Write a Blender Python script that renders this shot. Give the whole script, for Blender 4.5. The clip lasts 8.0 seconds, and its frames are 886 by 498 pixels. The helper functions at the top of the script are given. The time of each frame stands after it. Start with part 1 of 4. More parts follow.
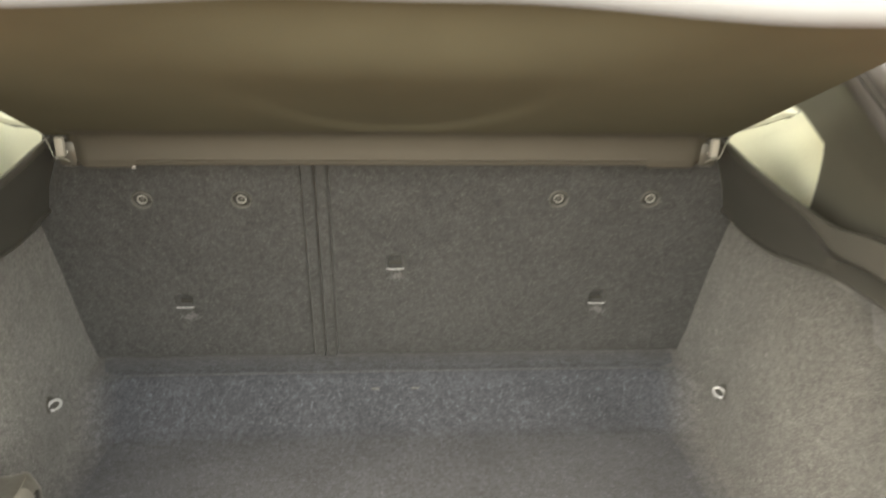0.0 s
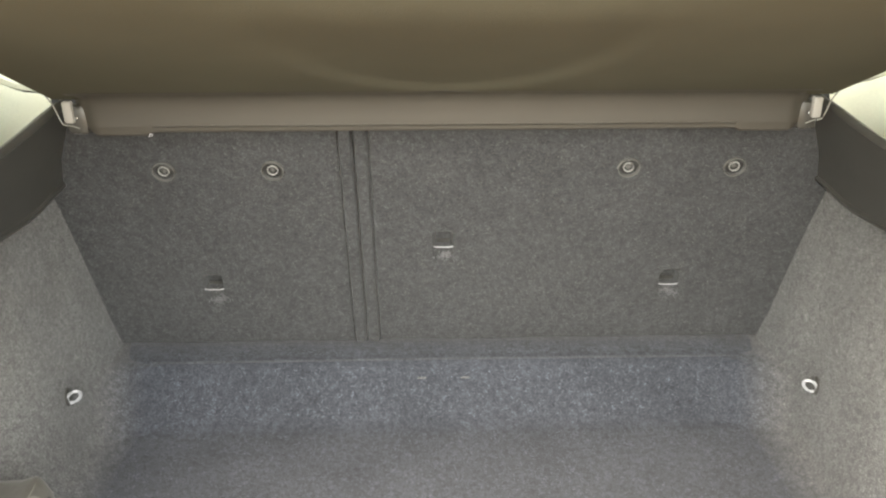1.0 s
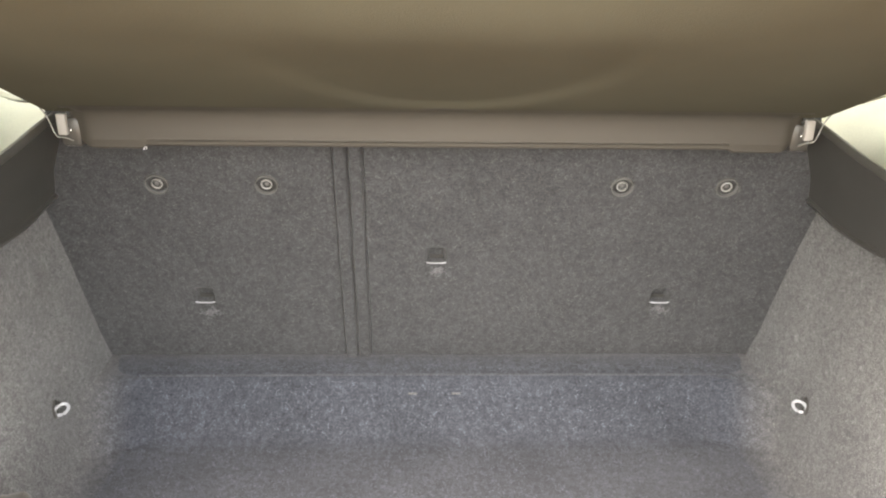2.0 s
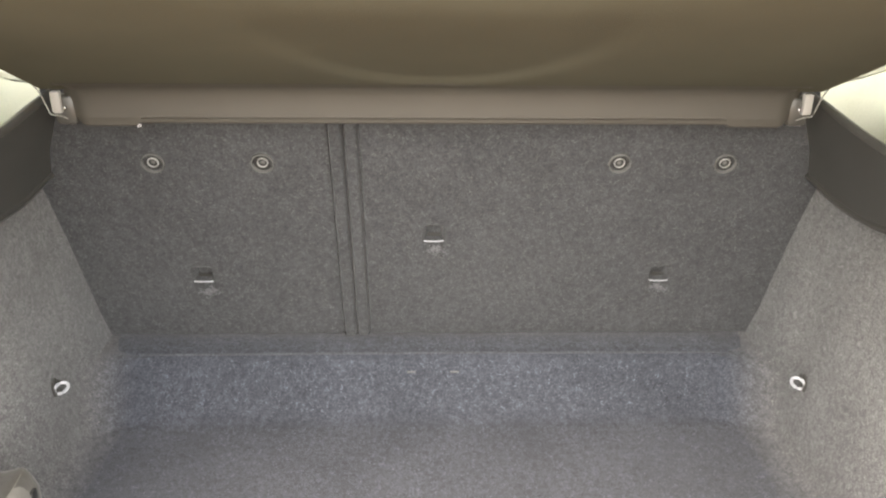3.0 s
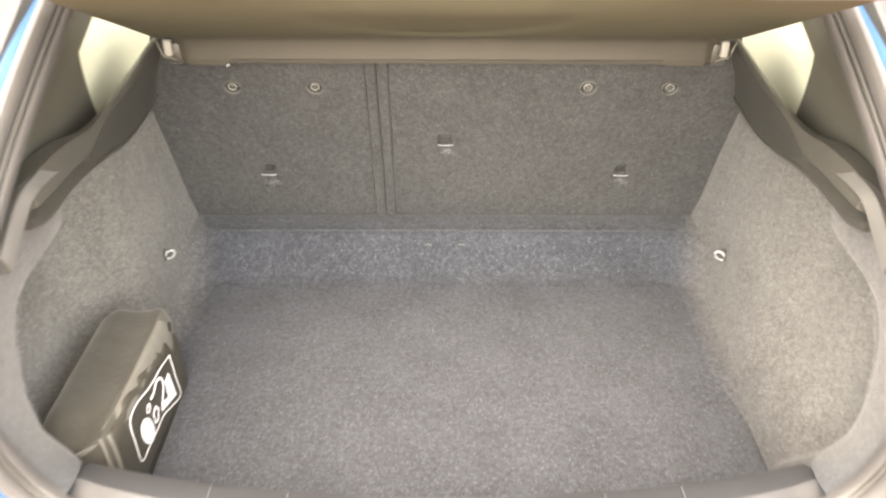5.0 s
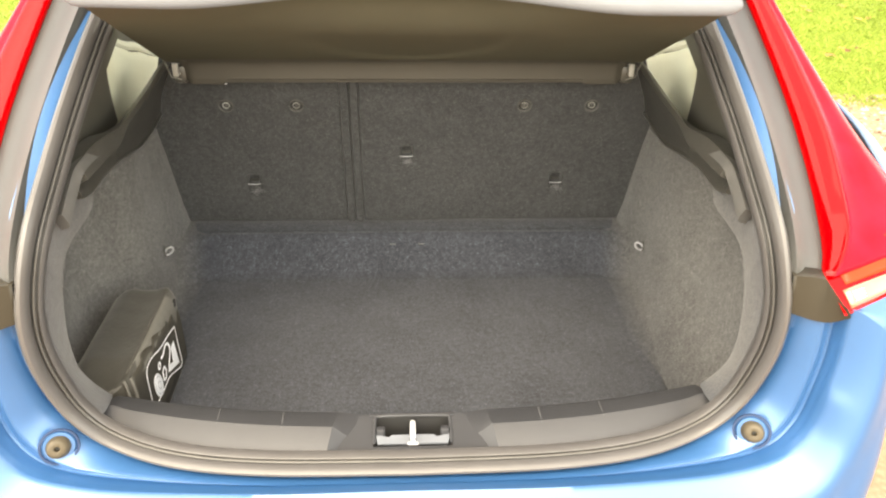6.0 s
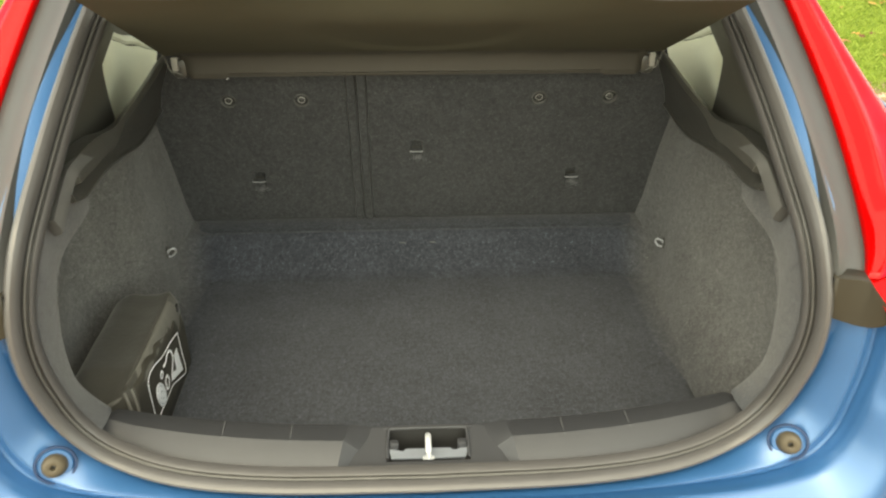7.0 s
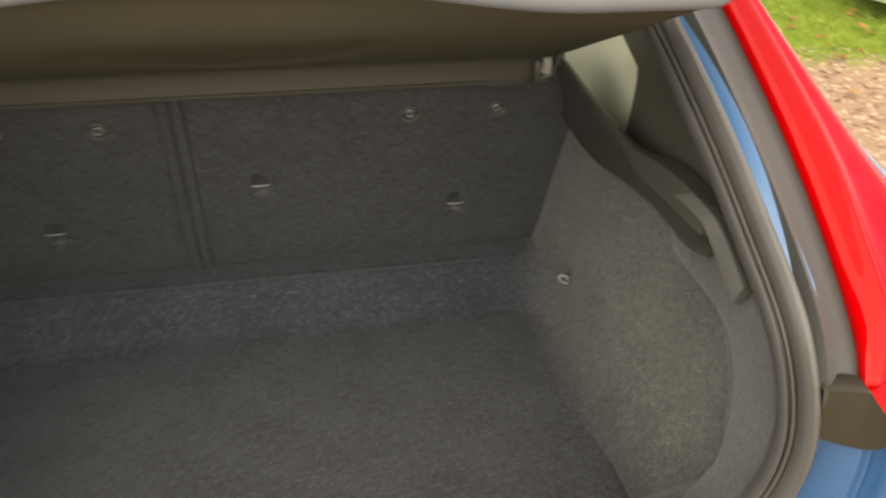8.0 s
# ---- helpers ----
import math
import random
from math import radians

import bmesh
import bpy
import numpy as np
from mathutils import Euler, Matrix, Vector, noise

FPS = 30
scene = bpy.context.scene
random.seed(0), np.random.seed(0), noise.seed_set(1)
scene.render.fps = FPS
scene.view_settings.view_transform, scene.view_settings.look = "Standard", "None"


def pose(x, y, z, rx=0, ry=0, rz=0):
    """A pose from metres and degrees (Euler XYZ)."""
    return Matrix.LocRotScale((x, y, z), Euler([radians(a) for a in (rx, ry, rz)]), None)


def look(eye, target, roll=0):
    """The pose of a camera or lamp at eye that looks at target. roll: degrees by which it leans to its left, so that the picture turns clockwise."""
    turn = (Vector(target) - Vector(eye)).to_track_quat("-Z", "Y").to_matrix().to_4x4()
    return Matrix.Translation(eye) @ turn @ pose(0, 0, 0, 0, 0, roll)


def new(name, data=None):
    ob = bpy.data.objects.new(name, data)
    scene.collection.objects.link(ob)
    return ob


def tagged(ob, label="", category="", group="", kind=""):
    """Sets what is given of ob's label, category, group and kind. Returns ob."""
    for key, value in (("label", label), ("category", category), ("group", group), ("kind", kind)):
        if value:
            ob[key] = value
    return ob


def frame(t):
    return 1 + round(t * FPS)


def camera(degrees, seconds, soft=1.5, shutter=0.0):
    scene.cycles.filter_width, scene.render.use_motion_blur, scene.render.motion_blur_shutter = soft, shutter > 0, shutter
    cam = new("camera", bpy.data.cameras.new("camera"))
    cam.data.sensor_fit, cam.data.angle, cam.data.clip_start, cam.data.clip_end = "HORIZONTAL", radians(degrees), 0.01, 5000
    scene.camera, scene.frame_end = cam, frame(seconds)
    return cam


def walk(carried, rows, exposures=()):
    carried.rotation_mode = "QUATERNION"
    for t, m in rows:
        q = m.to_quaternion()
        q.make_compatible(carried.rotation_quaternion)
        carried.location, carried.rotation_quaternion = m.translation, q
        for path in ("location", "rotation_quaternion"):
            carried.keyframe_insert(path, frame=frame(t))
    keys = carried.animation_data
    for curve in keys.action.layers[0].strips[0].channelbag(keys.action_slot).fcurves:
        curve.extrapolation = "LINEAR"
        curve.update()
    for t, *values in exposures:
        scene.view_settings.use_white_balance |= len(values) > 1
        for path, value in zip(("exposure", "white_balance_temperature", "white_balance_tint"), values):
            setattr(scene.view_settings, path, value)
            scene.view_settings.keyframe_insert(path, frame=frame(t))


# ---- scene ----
cam = camera(57.2, 8.0, soft=2.1, shutter=0.5)
PATH = [
    (0, (-0.015, -0.399, 0.775), (0.126, 1.462, 0.056), 1.2),
    (0.5, (0.002, -0.306, 0.739), (0.049, 1.523, -0.068), 0.2),
    (1, (-0.026, -0.272, 0.734), (0.018, 1.566, -0.053), -0.1),
    (1.5, (-0.034, -0.268, 0.742), (0.044, 1.579, -0.02), 1.1),
    (3, (-0.019, -0.271, 0.733), (0.037, 1.561, -0.066), 0.6),
    (3.5, (-0.013, -0.259, 0.721), (0.039, 1.558, -0.114), 0.5),
    (4, (-0.014, -0.259, 0.724), (0.03, 1.523, -0.184), 0.1),
    (4.5, (0.007, -0.371, 0.843), (0.018, 1.264, -0.309), -0.2),
    (4.7, (0.014, -0.446, 0.897), (0.009, 1.188, -0.256), -0.4),
    (5, (-0.007, -0.573, 0.931), (-0.003, 1.11, -0.15), 0.2),
    (5.2, (-0.026, -0.685, 0.932), (0.017, 1.028, -0.099), 0.9),
    (6.3, (-0.012, -0.864, 0.953), (0.094, 0.893, 0.003), 1.0),
    (6.5, (-0.015, -0.856, 0.952), (0.084, 0.902, 0.003), 0.8),
    (7, (-0.022, -0.794, 0.932), (0.064, 0.951, -0.042), 0.2),
    (7.5, (0.029, -0.605, 0.911), (0.157, 1.12, -0.093), 0.8),
    (8, (0.045, -0.444, 0.898), (0.405, 1.226, -0.143), 1.3),
]
EXPOSURES = [(0, 3.38, 8900, 5), (0.5, 3.43, 8400, 3), (1.0, 3.76, 7900, 6), (1.5, 3.9, 7800, 11), (3.0, 3.86, 7800, 11), (4.0, 3.76, 7800, 10), (4.5, 3.9, 8800, 12), (5.0, 4.3, 8700, 11), (5.2, 4.3, 8700, 11), (6.3, 2.80, 9000, 4), (7.0, 2.46, 8800, -3), (7.5, 2.32, 9300, 2), (8.0, 2.14, 8800, 5)]
walk(cam, [(t, look(eye, target, roll)) for t, eye, target, roll in PATH], EXPOSURES)

# ---- light ----
SUN_EL, SUN_AZ = radians(61), radians(200)
world = bpy.data.worlds.new("sky")
scene.world = world
world.use_nodes = True
wn = world.node_tree
sky = wn.nodes.new("ShaderNodeTexSky")
sky.sky_type = "NISHITA"
sky.sun_disc = False
sky.sun_elevation, sky.sun_rotation = SUN_EL, SUN_AZ
sky.air_density, sky.dust_density = 1.0, 1.5
hs = wn.nodes.new("ShaderNodeHueSaturation")
hs.inputs["Saturation"].default_value = 0.46
wn.links.new(sky.outputs[0], hs.inputs["Color"])
wn.links.new(hs.outputs[0], wn.nodes["Background"].inputs[0])
wn.nodes["Background"].inputs[1].default_value = 0.15
sun = new("sun", bpy.data.lights.new("sun", "SUN"))
sun.data.energy, sun.data.angle, sun.data.color = 0.6, radians(90), (1.0, 0.94, 0.85)
sun_way = Vector((math.sin(SUN_AZ) * math.cos(SUN_EL), math.cos(SUN_AZ) * math.cos(SUN_EL), math.sin(SUN_EL)))
sun.matrix_world = look(sun_way * 20, (0, 0, 0))


# ---- materials ----
def mat(name, color, rough=0.6, metal=0.0, coat=0.0, spec=0.5, var=0.15, scale=40.0, fine=0.0, fine_scale=900.0,
        bump=0.0, bump_scale=300.0, tint=None, sheen=0.0, coat_rough=0.05, fleck=0.0):
    """Principled material with a coarse and a fine variation of its colour and a fine relief."""
    m = bpy.data.materials.new(name)
    m.use_nodes = True
    nt = m.node_tree
    b = nt.nodes["Principled BSDF"]
    b.inputs["Roughness"].default_value = rough
    b.inputs["Metallic"].default_value = metal
    b.inputs["Coat Weight"].default_value = coat
    b.inputs["Coat Roughness"].default_value = coat_rough
    b.inputs["Specular IOR Level"].default_value = spec
    b.inputs["Sheen Weight"].default_value = sheen
    co = nt.nodes.new("ShaderNodeTexCoord")
    n1 = nt.nodes.new("ShaderNodeTexNoise")
    n1.inputs["Scale"].default_value, n1.inputs["Detail"].default_value = scale, 6
    nt.links.new(co.outputs["Object"], n1.inputs["Vector"])
    ramp = nt.nodes.new("ShaderNodeMix")
    ramp.data_type = "RGBA"
    lo = [c * (1 - var) for c in color]
    hi = [min(1, c * (1 + var)) for c in (tint or color)]
    ramp.inputs[6].default_value, ramp.inputs[7].default_value = (*lo, 1), (*hi, 1)
    nt.links.new(n1.outputs["Fac"], ramp.inputs[0])
    out = ramp.outputs[2]
    if fine:
        n2 = nt.nodes.new("ShaderNodeTexNoise")
        n2.inputs["Scale"].default_value, n2.inputs["Detail"].default_value = fine_scale, 3
        n2.inputs["Roughness"].default_value = 0.8
        nt.links.new(co.outputs["Object"], n2.inputs["Vector"])
        rr = nt.nodes.new("ShaderNodeMapRange")
        rr.inputs[1].default_value, rr.inputs[2].default_value = 0.36, 0.64
        rr.inputs[3].default_value, rr.inputs[4].default_value = 1 - fine, 1 + fine
        nt.links.new(n2.outputs["Fac"], rr.inputs[0])
        mul = nt.nodes.new("ShaderNodeMix")
        mul.data_type, mul.blend_type = "RGBA", "MULTIPLY"
        mul.inputs[0].default_value = 1
        nt.links.new(out, mul.inputs[6])
        nt.links.new(rr.outputs[0], mul.inputs[7])
        out = mul.outputs[2]
    if fleck:
        n4 = nt.nodes.new("ShaderNodeTexNoise")
        n4.inputs["Scale"].default_value, n4.inputs["Detail"].default_value = 330, 2
        n4.inputs["Distortion"].default_value = 2.4
        nt.links.new(co.outputs["Object"], n4.inputs["Vector"])
        fr = nt.nodes.new("ShaderNodeMapRange")
        fr.inputs[1].default_value, fr.inputs[2].default_value = 0.57, 0.70
        fr.inputs[3].default_value, fr.inputs[4].default_value = 1.0, 1.0 + fleck
        nt.links.new(n4.outputs["Fac"], fr.inputs[0])
        mf = nt.nodes.new("ShaderNodeMix")
        mf.data_type, mf.blend_type = "RGBA", "MULTIPLY"
        mf.inputs[0].default_value = 1
        nt.links.new(out, mf.inputs[6])
        nt.links.new(fr.outputs[0], mf.inputs[7])
        out = mf.outputs[2]
    nt.links.new(out, b.inputs["Base Color"])
    if bump:
        n3 = nt.nodes.new("ShaderNodeTexNoise")
        n3.inputs["Scale"].default_value, n3.inputs["Detail"].default_value = bump_scale, 4
        nt.links.new(co.outputs["Object"], n3.inputs["Vector"])
        bp = nt.nodes.new("ShaderNodeBump")
        bp.inputs["Strength"].default_value, bp.inputs["Distance"].default_value = bump, 0.002
        nt.links.new(n3.outputs["Fac"], bp.inputs["Height"])
        nt.links.new(bp.outputs["Normal"], b.inputs["Normal"])
    return m


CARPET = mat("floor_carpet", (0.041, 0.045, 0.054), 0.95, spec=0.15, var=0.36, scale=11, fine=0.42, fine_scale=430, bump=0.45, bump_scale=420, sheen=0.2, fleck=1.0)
# side felt differs slightly; most of its lightness is light painted in
WALL_CARPET_LIT = mat("wall_carpet_lit", (0.112, 0.110, 0.107), 0.95, spec=0.15, var=0.26, scale=13, fine=0.40, fine_scale=430, bump=0.45, bump_scale=420, sheen=0.2, fleck=0.95)
SEAT_FELT = mat("seat_felt", (0.048, 0.049, 0.051), 0.95, spec=0.15, var=0.2, scale=14, fine=0.34, fine_scale=430, bump=0.4, bump_scale=420, sheen=0.1, fleck=0.8)
PLASTIC = mat("plastic", (0.054, 0.052, 0.047), 0.30, var=0.12, scale=30, bump=0.15, bump_scale=900)
PILLAR_PLASTIC = mat("pillar_plastic", (0.074, 0.070, 0.058), 0.55, var=0.12, scale=25, bump=0.12, bump_scale=900)
SILL_PLASTIC = mat("sill_plastic", (0.029, 0.030, 0.034), 0.5, var=0.12, scale=25, bump=0.2, bump_scale=1100)
SHELF_FELT = mat("shelf_felt", (0.086, 0.083, 0.060), 0.9, spec=0.2, var=0.15, scale=9, bump=0.2, bump_scale=700)
LIP_PLASTIC = mat("lip_plastic", (0.048, 0.043, 0.035), 0.6, var=0.1, scale=20)
CLIP_GREY = mat("clip_grey", (0.30, 0.29, 0.27), 0.5, var=0.08, scale=60)
EDGE_GREY = mat("edge_grey", (0.132, 0.143, 0.160), 0.55, var=0.08, scale=15)
RUBBER = mat("rubber", (0.065, 0.063, 0.060), 0.42, var=0.15, scale=30, bump=0.1, bump_scale=500)
LIP_RUBBER = mat("lip_rubber", (0.070, 0.067, 0.067), 0.36, spec=0.5, var=0.12, scale=30)
RUBBER_DARK = mat("rubber_dark", (0.018, 0.018, 0.018), 0.55, var=0.2, scale=30)
BLUE = mat("blue_paint", (0.019, 0.100, 0.250), 0.50, metal=0.35, coat=1.0, var=0.05, scale=3, coat_rough=0.3)
BLUE.node_tree.nodes["Principled BSDF"].inputs["Coat IOR"].default_value = 1.56
GREY_TRIM = mat("grey_trim", (0.050, 0.051, 0.050), 0.46, spec=0.4, var=0.1, scale=20, bump=0.05)
STOP_RUBBER = mat("stop_rubber", (0.062, 0.049, 0.030), 0.6, var=0.3, scale=90)
BROWN_TRIM = mat("lower_trim", (0.028, 0.024, 0.017), 0.45, spec=0.3, var=0.15, scale=20)
RED = mat("red_lens", (0.34, 0.001, 0.003), 0.05, spec=0.16, var=0.06, scale=6)
# paler mottling paints in the sky reflected on the side lens
RED_SIDE_SHEEN = mat("red_side_sheen", (0.36, 0.002, 0.006), 0.16, spec=0.05, var=0.3, scale=22, tint=(0.46, 0.010, 0.025), coat_rough=0.03)
AMBER = mat("smoked_amber", (0.26, 0.030, 0.010), 0.2, spec=0.1, coat=0.06, var=0.2, scale=30)
CLEAR = mat("reverse_lens", (0.20, 0.15, 0.10), 0.15, coat=0.7, var=0.2, scale=60)
NAVY = mat("navy_shade", (0.012, 0.03, 0.08), 0.5, var=0.1)
EDGE_PILE = mat("pale_pile", (0.062, 0.065, 0.072), 0.9, spec=0.2, var=0.4, scale=40, fine=0.3, fine_scale=300)
PALE = mat("pale_pillar", (0.74, 0.75, 0.60), 0.85, var=0.06, scale=12, fine=0.08, fine_scale=500)
METAL = mat("metal", (0.62, 0.62, 0.60), 0.25, metal=1.0, var=0.08, scale=60)
WHITE_METAL = mat("zinc", (0.42, 0.43, 0.45), 0.35, metal=0.1, var=0.08, scale=60)
STUD_METAL = mat("stud_metal", (0.42, 0.42, 0.40), 0.3, metal=0.3, var=0.1)
CORD_GREY = mat("cord_grey", (0.22, 0.22, 0.20), 0.6, var=0.1)
STUD_GREY = mat("stud_grey", (0.115, 0.115, 0.110), 0.18, var=0.1)
# paler than the ledge's plastic, to paint in light on the cap's slope
END_GREY_LIT = mat("end_grey_lit", (0.095, 0.094, 0.092), 0.30, var=0.1)
WELL_BLACK = mat("well_black", (0.032, 0.031, 0.029), 0.6, var=0.15, scale=80)
RIB_GREY = mat("rib_grey", (0.065, 0.066, 0.070), 0.45, var=0.1)
PALE_GLOSS = mat("pale_gloss", (0.72, 0.72, 0.62), 0.35, var=0.05)
WHITE_PAINT = mat("white_paint", (0.75, 0.75, 0.74), 0.35, coat=0.6, var=0.03)
BAND = mat("bag_band", (0.125, 0.120, 0.108), 0.7, var=0.2, scale=40, bump=0.2, bump_scale=200)
PATCH = mat("bag_print", (0.046, 0.042, 0.034), 0.6, var=0.25, scale=40)
BRACKET = mat("bracket_zinc", (0.17, 0.185, 0.21), 0.35, metal=0.2, var=0.12, scale=60)
GLOSS_BLACK = mat("gloss_black", (0.03, 0.03, 0.03), 0.22, var=0.1)
NYLON = mat("bag_nylon", (0.043, 0.040, 0.033), 0.6, var=0.35, scale=24, bump=0.3, bump_scale=120, sheen=0.2)
PRINT = mat("white_print", (0.82, 0.84, 0.88), 0.6, var=0.05, scale=60)
PRINT_DIM = mat("grey_print", (0.42, 0.44, 0.49), 0.6, var=0.05, scale=60)
LINING = mat("lining", (0.10, 0.10, 0.095), 0.9, var=0.1, scale=8)


def mottle(m, scale, amount):
    """Tufts a few millimetres wide, lighter and darker than the carpet's mean."""
    nt = m.node_tree
    b = nt.nodes["Principled BSDF"]
    n = nt.nodes.new("ShaderNodeTexNoise")
    n.inputs["Scale"].default_value, n.inputs["Detail"].default_value, n.inputs["Roughness"].default_value = scale, 3, 0.6
    nt.links.new(nt.nodes["Texture Coordinate"].outputs["Object"], n.inputs["Vector"])
    r = nt.nodes.new("ShaderNodeMapRange")
    r.inputs[1].default_value, r.inputs[2].default_value, r.inputs[3].default_value, r.inputs[4].default_value = 0.3, 0.7, 1 - amount, 1 + amount
    nt.links.new(n.outputs["Fac"], r.inputs[0])
    mul = nt.nodes.new("ShaderNodeVectorMath")
    mul.operation = "SCALE"
    nt.links.new(b.inputs["Base Color"].links[0].from_socket, mul.inputs[0])
    nt.links.new(r.outputs[0], mul.inputs["Scale"])
    nt.links.new(mul.outputs[0], b.inputs["Base Color"])


for m, amount in ((CARPET, 0.26), (WALL_CARPET_LIT, 0.24), (SEAT_FELT, 0.18)):
    mottle(m, 110, amount)

# the lightened side carpet runs over into the floor's colour where both are moulded together
nt = WALL_CARPET_LIT.node_tree
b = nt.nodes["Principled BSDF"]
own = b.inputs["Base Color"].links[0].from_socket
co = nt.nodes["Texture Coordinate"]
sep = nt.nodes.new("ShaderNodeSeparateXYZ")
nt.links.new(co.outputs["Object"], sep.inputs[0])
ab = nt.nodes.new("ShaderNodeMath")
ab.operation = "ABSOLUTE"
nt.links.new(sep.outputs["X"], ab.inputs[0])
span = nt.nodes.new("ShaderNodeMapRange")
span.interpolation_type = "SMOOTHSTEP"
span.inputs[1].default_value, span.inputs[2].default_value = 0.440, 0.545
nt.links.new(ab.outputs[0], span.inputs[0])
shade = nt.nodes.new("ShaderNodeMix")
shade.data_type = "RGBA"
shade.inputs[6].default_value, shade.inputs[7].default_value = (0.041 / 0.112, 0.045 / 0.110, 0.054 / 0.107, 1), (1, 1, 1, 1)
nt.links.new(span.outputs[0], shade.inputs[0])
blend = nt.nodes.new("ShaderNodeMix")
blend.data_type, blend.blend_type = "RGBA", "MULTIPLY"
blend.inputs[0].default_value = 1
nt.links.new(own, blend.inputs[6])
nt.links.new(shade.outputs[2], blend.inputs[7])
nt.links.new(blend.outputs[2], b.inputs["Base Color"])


# ---- helpers for shapes ----
def curve_through(points, n):
    """n points along a smooth curve through the given ones."""
    p = [Vector(q) for q in points]
    ext = [p[0] * 2 - p[1]] + p + [p[-1] * 2 - p[-2]]
    lens = [0.0]
    for a, b in zip(p, p[1:]):
        lens.append(lens[-1] + (b - a).length)
    out = []
    for k in range(n):
        s = lens[-1] * k / (n - 1)
        i = 0
        while i < len(p) - 2 and lens[i + 1] < s:
            i += 1
        t = (s - lens[i]) / max(1e-9, lens[i + 1] - lens[i])
        a, b, c, d = ext[i:i + 4]
        out.append(0.5 * ((2 * b) + (c - a) * t + (2 * a - 5 * b + 4 * c - d) * t * t + (3 * b - a - 3 * c + d) * t ** 3))
    return out


def sheet(rows, close_u=False, close_v=False):
    """A bmesh whose faces join rows of points."""
    bm = bmesh.new()
    vs = [[bm.verts.new(q) for q in r] for r in rows]
    nr, nc = len(vs), len(vs[0])
    for i in range(nr if close_v else nr - 1):
        for j in range(nc if close_u else nc - 1):
            a, b, c, d = vs[i][j], vs[i][(j + 1) % nc], vs[(i + 1) % nr][(j + 1) % nc], vs[(i + 1) % nr][j]
            try:
                bm.faces.new((a, b, c, d))
            except ValueError:
                pass
    return bm


def tube(path, r, seg=8, closed=False):
    pts = [Vector(q) for q in path]
    rows = []
    n = len(pts)
    for i, q in enumerate(pts):
        t = (pts[(i + 1) % n] - pts[i - 1]) if closed else (pts[min(i + 1, n - 1)] - pts[max(i - 1, 0)])
        t.normalize()
        up = Vector((0, 0, 1)) if abs(t.z) < 0.9 else Vector((1, 0, 0))
        a = t.cross(up).normalized()
        b = t.cross(a)
        rows.append([q + (a * math.cos(w) + b * math.sin(w)) * r for w in (2 * math.pi * k / seg for k in range(seg))])
    bm = sheet(rows, close_u=True, close_v=closed)
    if not closed:
        bm.verts.ensure_lookup_table()
        bm.faces.new([bm.verts[k] for k in range(seg)])
        bm.faces.new([bm.verts[(n - 1) * seg + k] for k in range(seg)])
    return bm


def box(cx, cy, cz, sx, sy, sz, bevel=0.0, seg=2):
    bm = bmesh.new()
    bmesh.ops.create_cube(bm, size=1)
    for v in bm.verts:
        v.co = Vector((cx + v.co.x * sx, cy + v.co.y * sy, cz + v.co.z * sz))
    if bevel:
        bmesh.ops.bevel(bm, geom=bm.edges[:], offset=bevel, segments=seg, affect="EDGES", profile=0.5)
    return bm


def disc(r0, r1, h0, h1, seg=28):
    """A ring with a raised cross-section in its own plane: from radius r0 to r1, rising from h0 to h1."""
    rows = []
    for r, h in ((r0, h0), (r0 + (r1 - r0) * 0.25, h1), (r0 + (r1 - r0) * 0.75, h1), (r1, h0)):
        rows.append([Vector((r * math.cos(w), r * math.sin(w), h)) for w in (2 * math.pi * k / seg for k in range(seg))])
    return sheet(rows, close_u=True)


def dome(r, h, seg=24, rings=6):
    rows = []
    for i in range(rings + 1):
        a = math.pi / 2 * i / rings
        rr = max(r * math.cos(a), 1e-5)
        rows.append([Vector((rr * math.cos(w), rr * math.sin(w), h * math.sin(a))) for w in (2 * math.pi * k / seg for k in range(seg))])
    return sheet(rows, close_u=True)


def prism(poly, h, m):
    """A flat shape of thickness h: poly in the plane of m, extruded along its z."""
    bm = bmesh.new()
    lo = [bm.verts.new(m @ Vector((x, y, 0))) for x, y in poly]
    hi = [bm.verts.new(m @ Vector((x, y, h))) for x, y in poly]
    bm.faces.new(hi)
    bm.faces.new(lo[::-1])
    for i in range(len(poly)):
        j = (i + 1) % len(poly)
        bm.faces.new((lo[i], lo[j], hi[j], hi[i]))
    return bm


def put(name, bm, material, parent=None, label="", smooth=True, m=None, thick=0.0, bevel=0.0, sharp=38):
    if m is not None:
        bm.transform(m)
    bmesh.ops.recalc_face_normals(bm, faces=bm.faces[:])
    me = bpy.data.meshes.new(name)
    bm.to_mesh(me)
    bm.free()
    me.materials.append(material)
    if smooth:
        me.shade_smooth()
        me.set_sharp_from_angle(angle=radians(sharp))
    ob = new(name, me)
    if parent is not None:
        ob.parent = parent
    if label:
        ob["label"] = label
    if thick:
        s = ob.modifiers.new("thickness", "SOLIDIFY")
        s.thickness, s.offset = abs(thick), -1 if thick > 0 else 1
    if bevel:
        b = ob.modifiers.new("edges", "BEVEL")
        b.width, b.segments, b.limit_method, b.angle_limit = bevel, 2, "ANGLE", radians(40)
    return ob


def shell(inner, gap):
    """Closed slab: rows of points on one side, and the same moved by gap on the other."""
    g = Vector(gap)
    return sheet([list(r) + [q + g for q in reversed(r)] for r in inner], close_u=True)


def thing(name, label, category, group="", kind="", at=(0, 0, 0)):
    e = new(name)
    e.location = at
    e.empty_display_size = 0.05
    return tagged(e, label, category, group, kind)


def mirror(points, s):
    return [Vector((s * p[0], p[1], p[2])) for p in points]


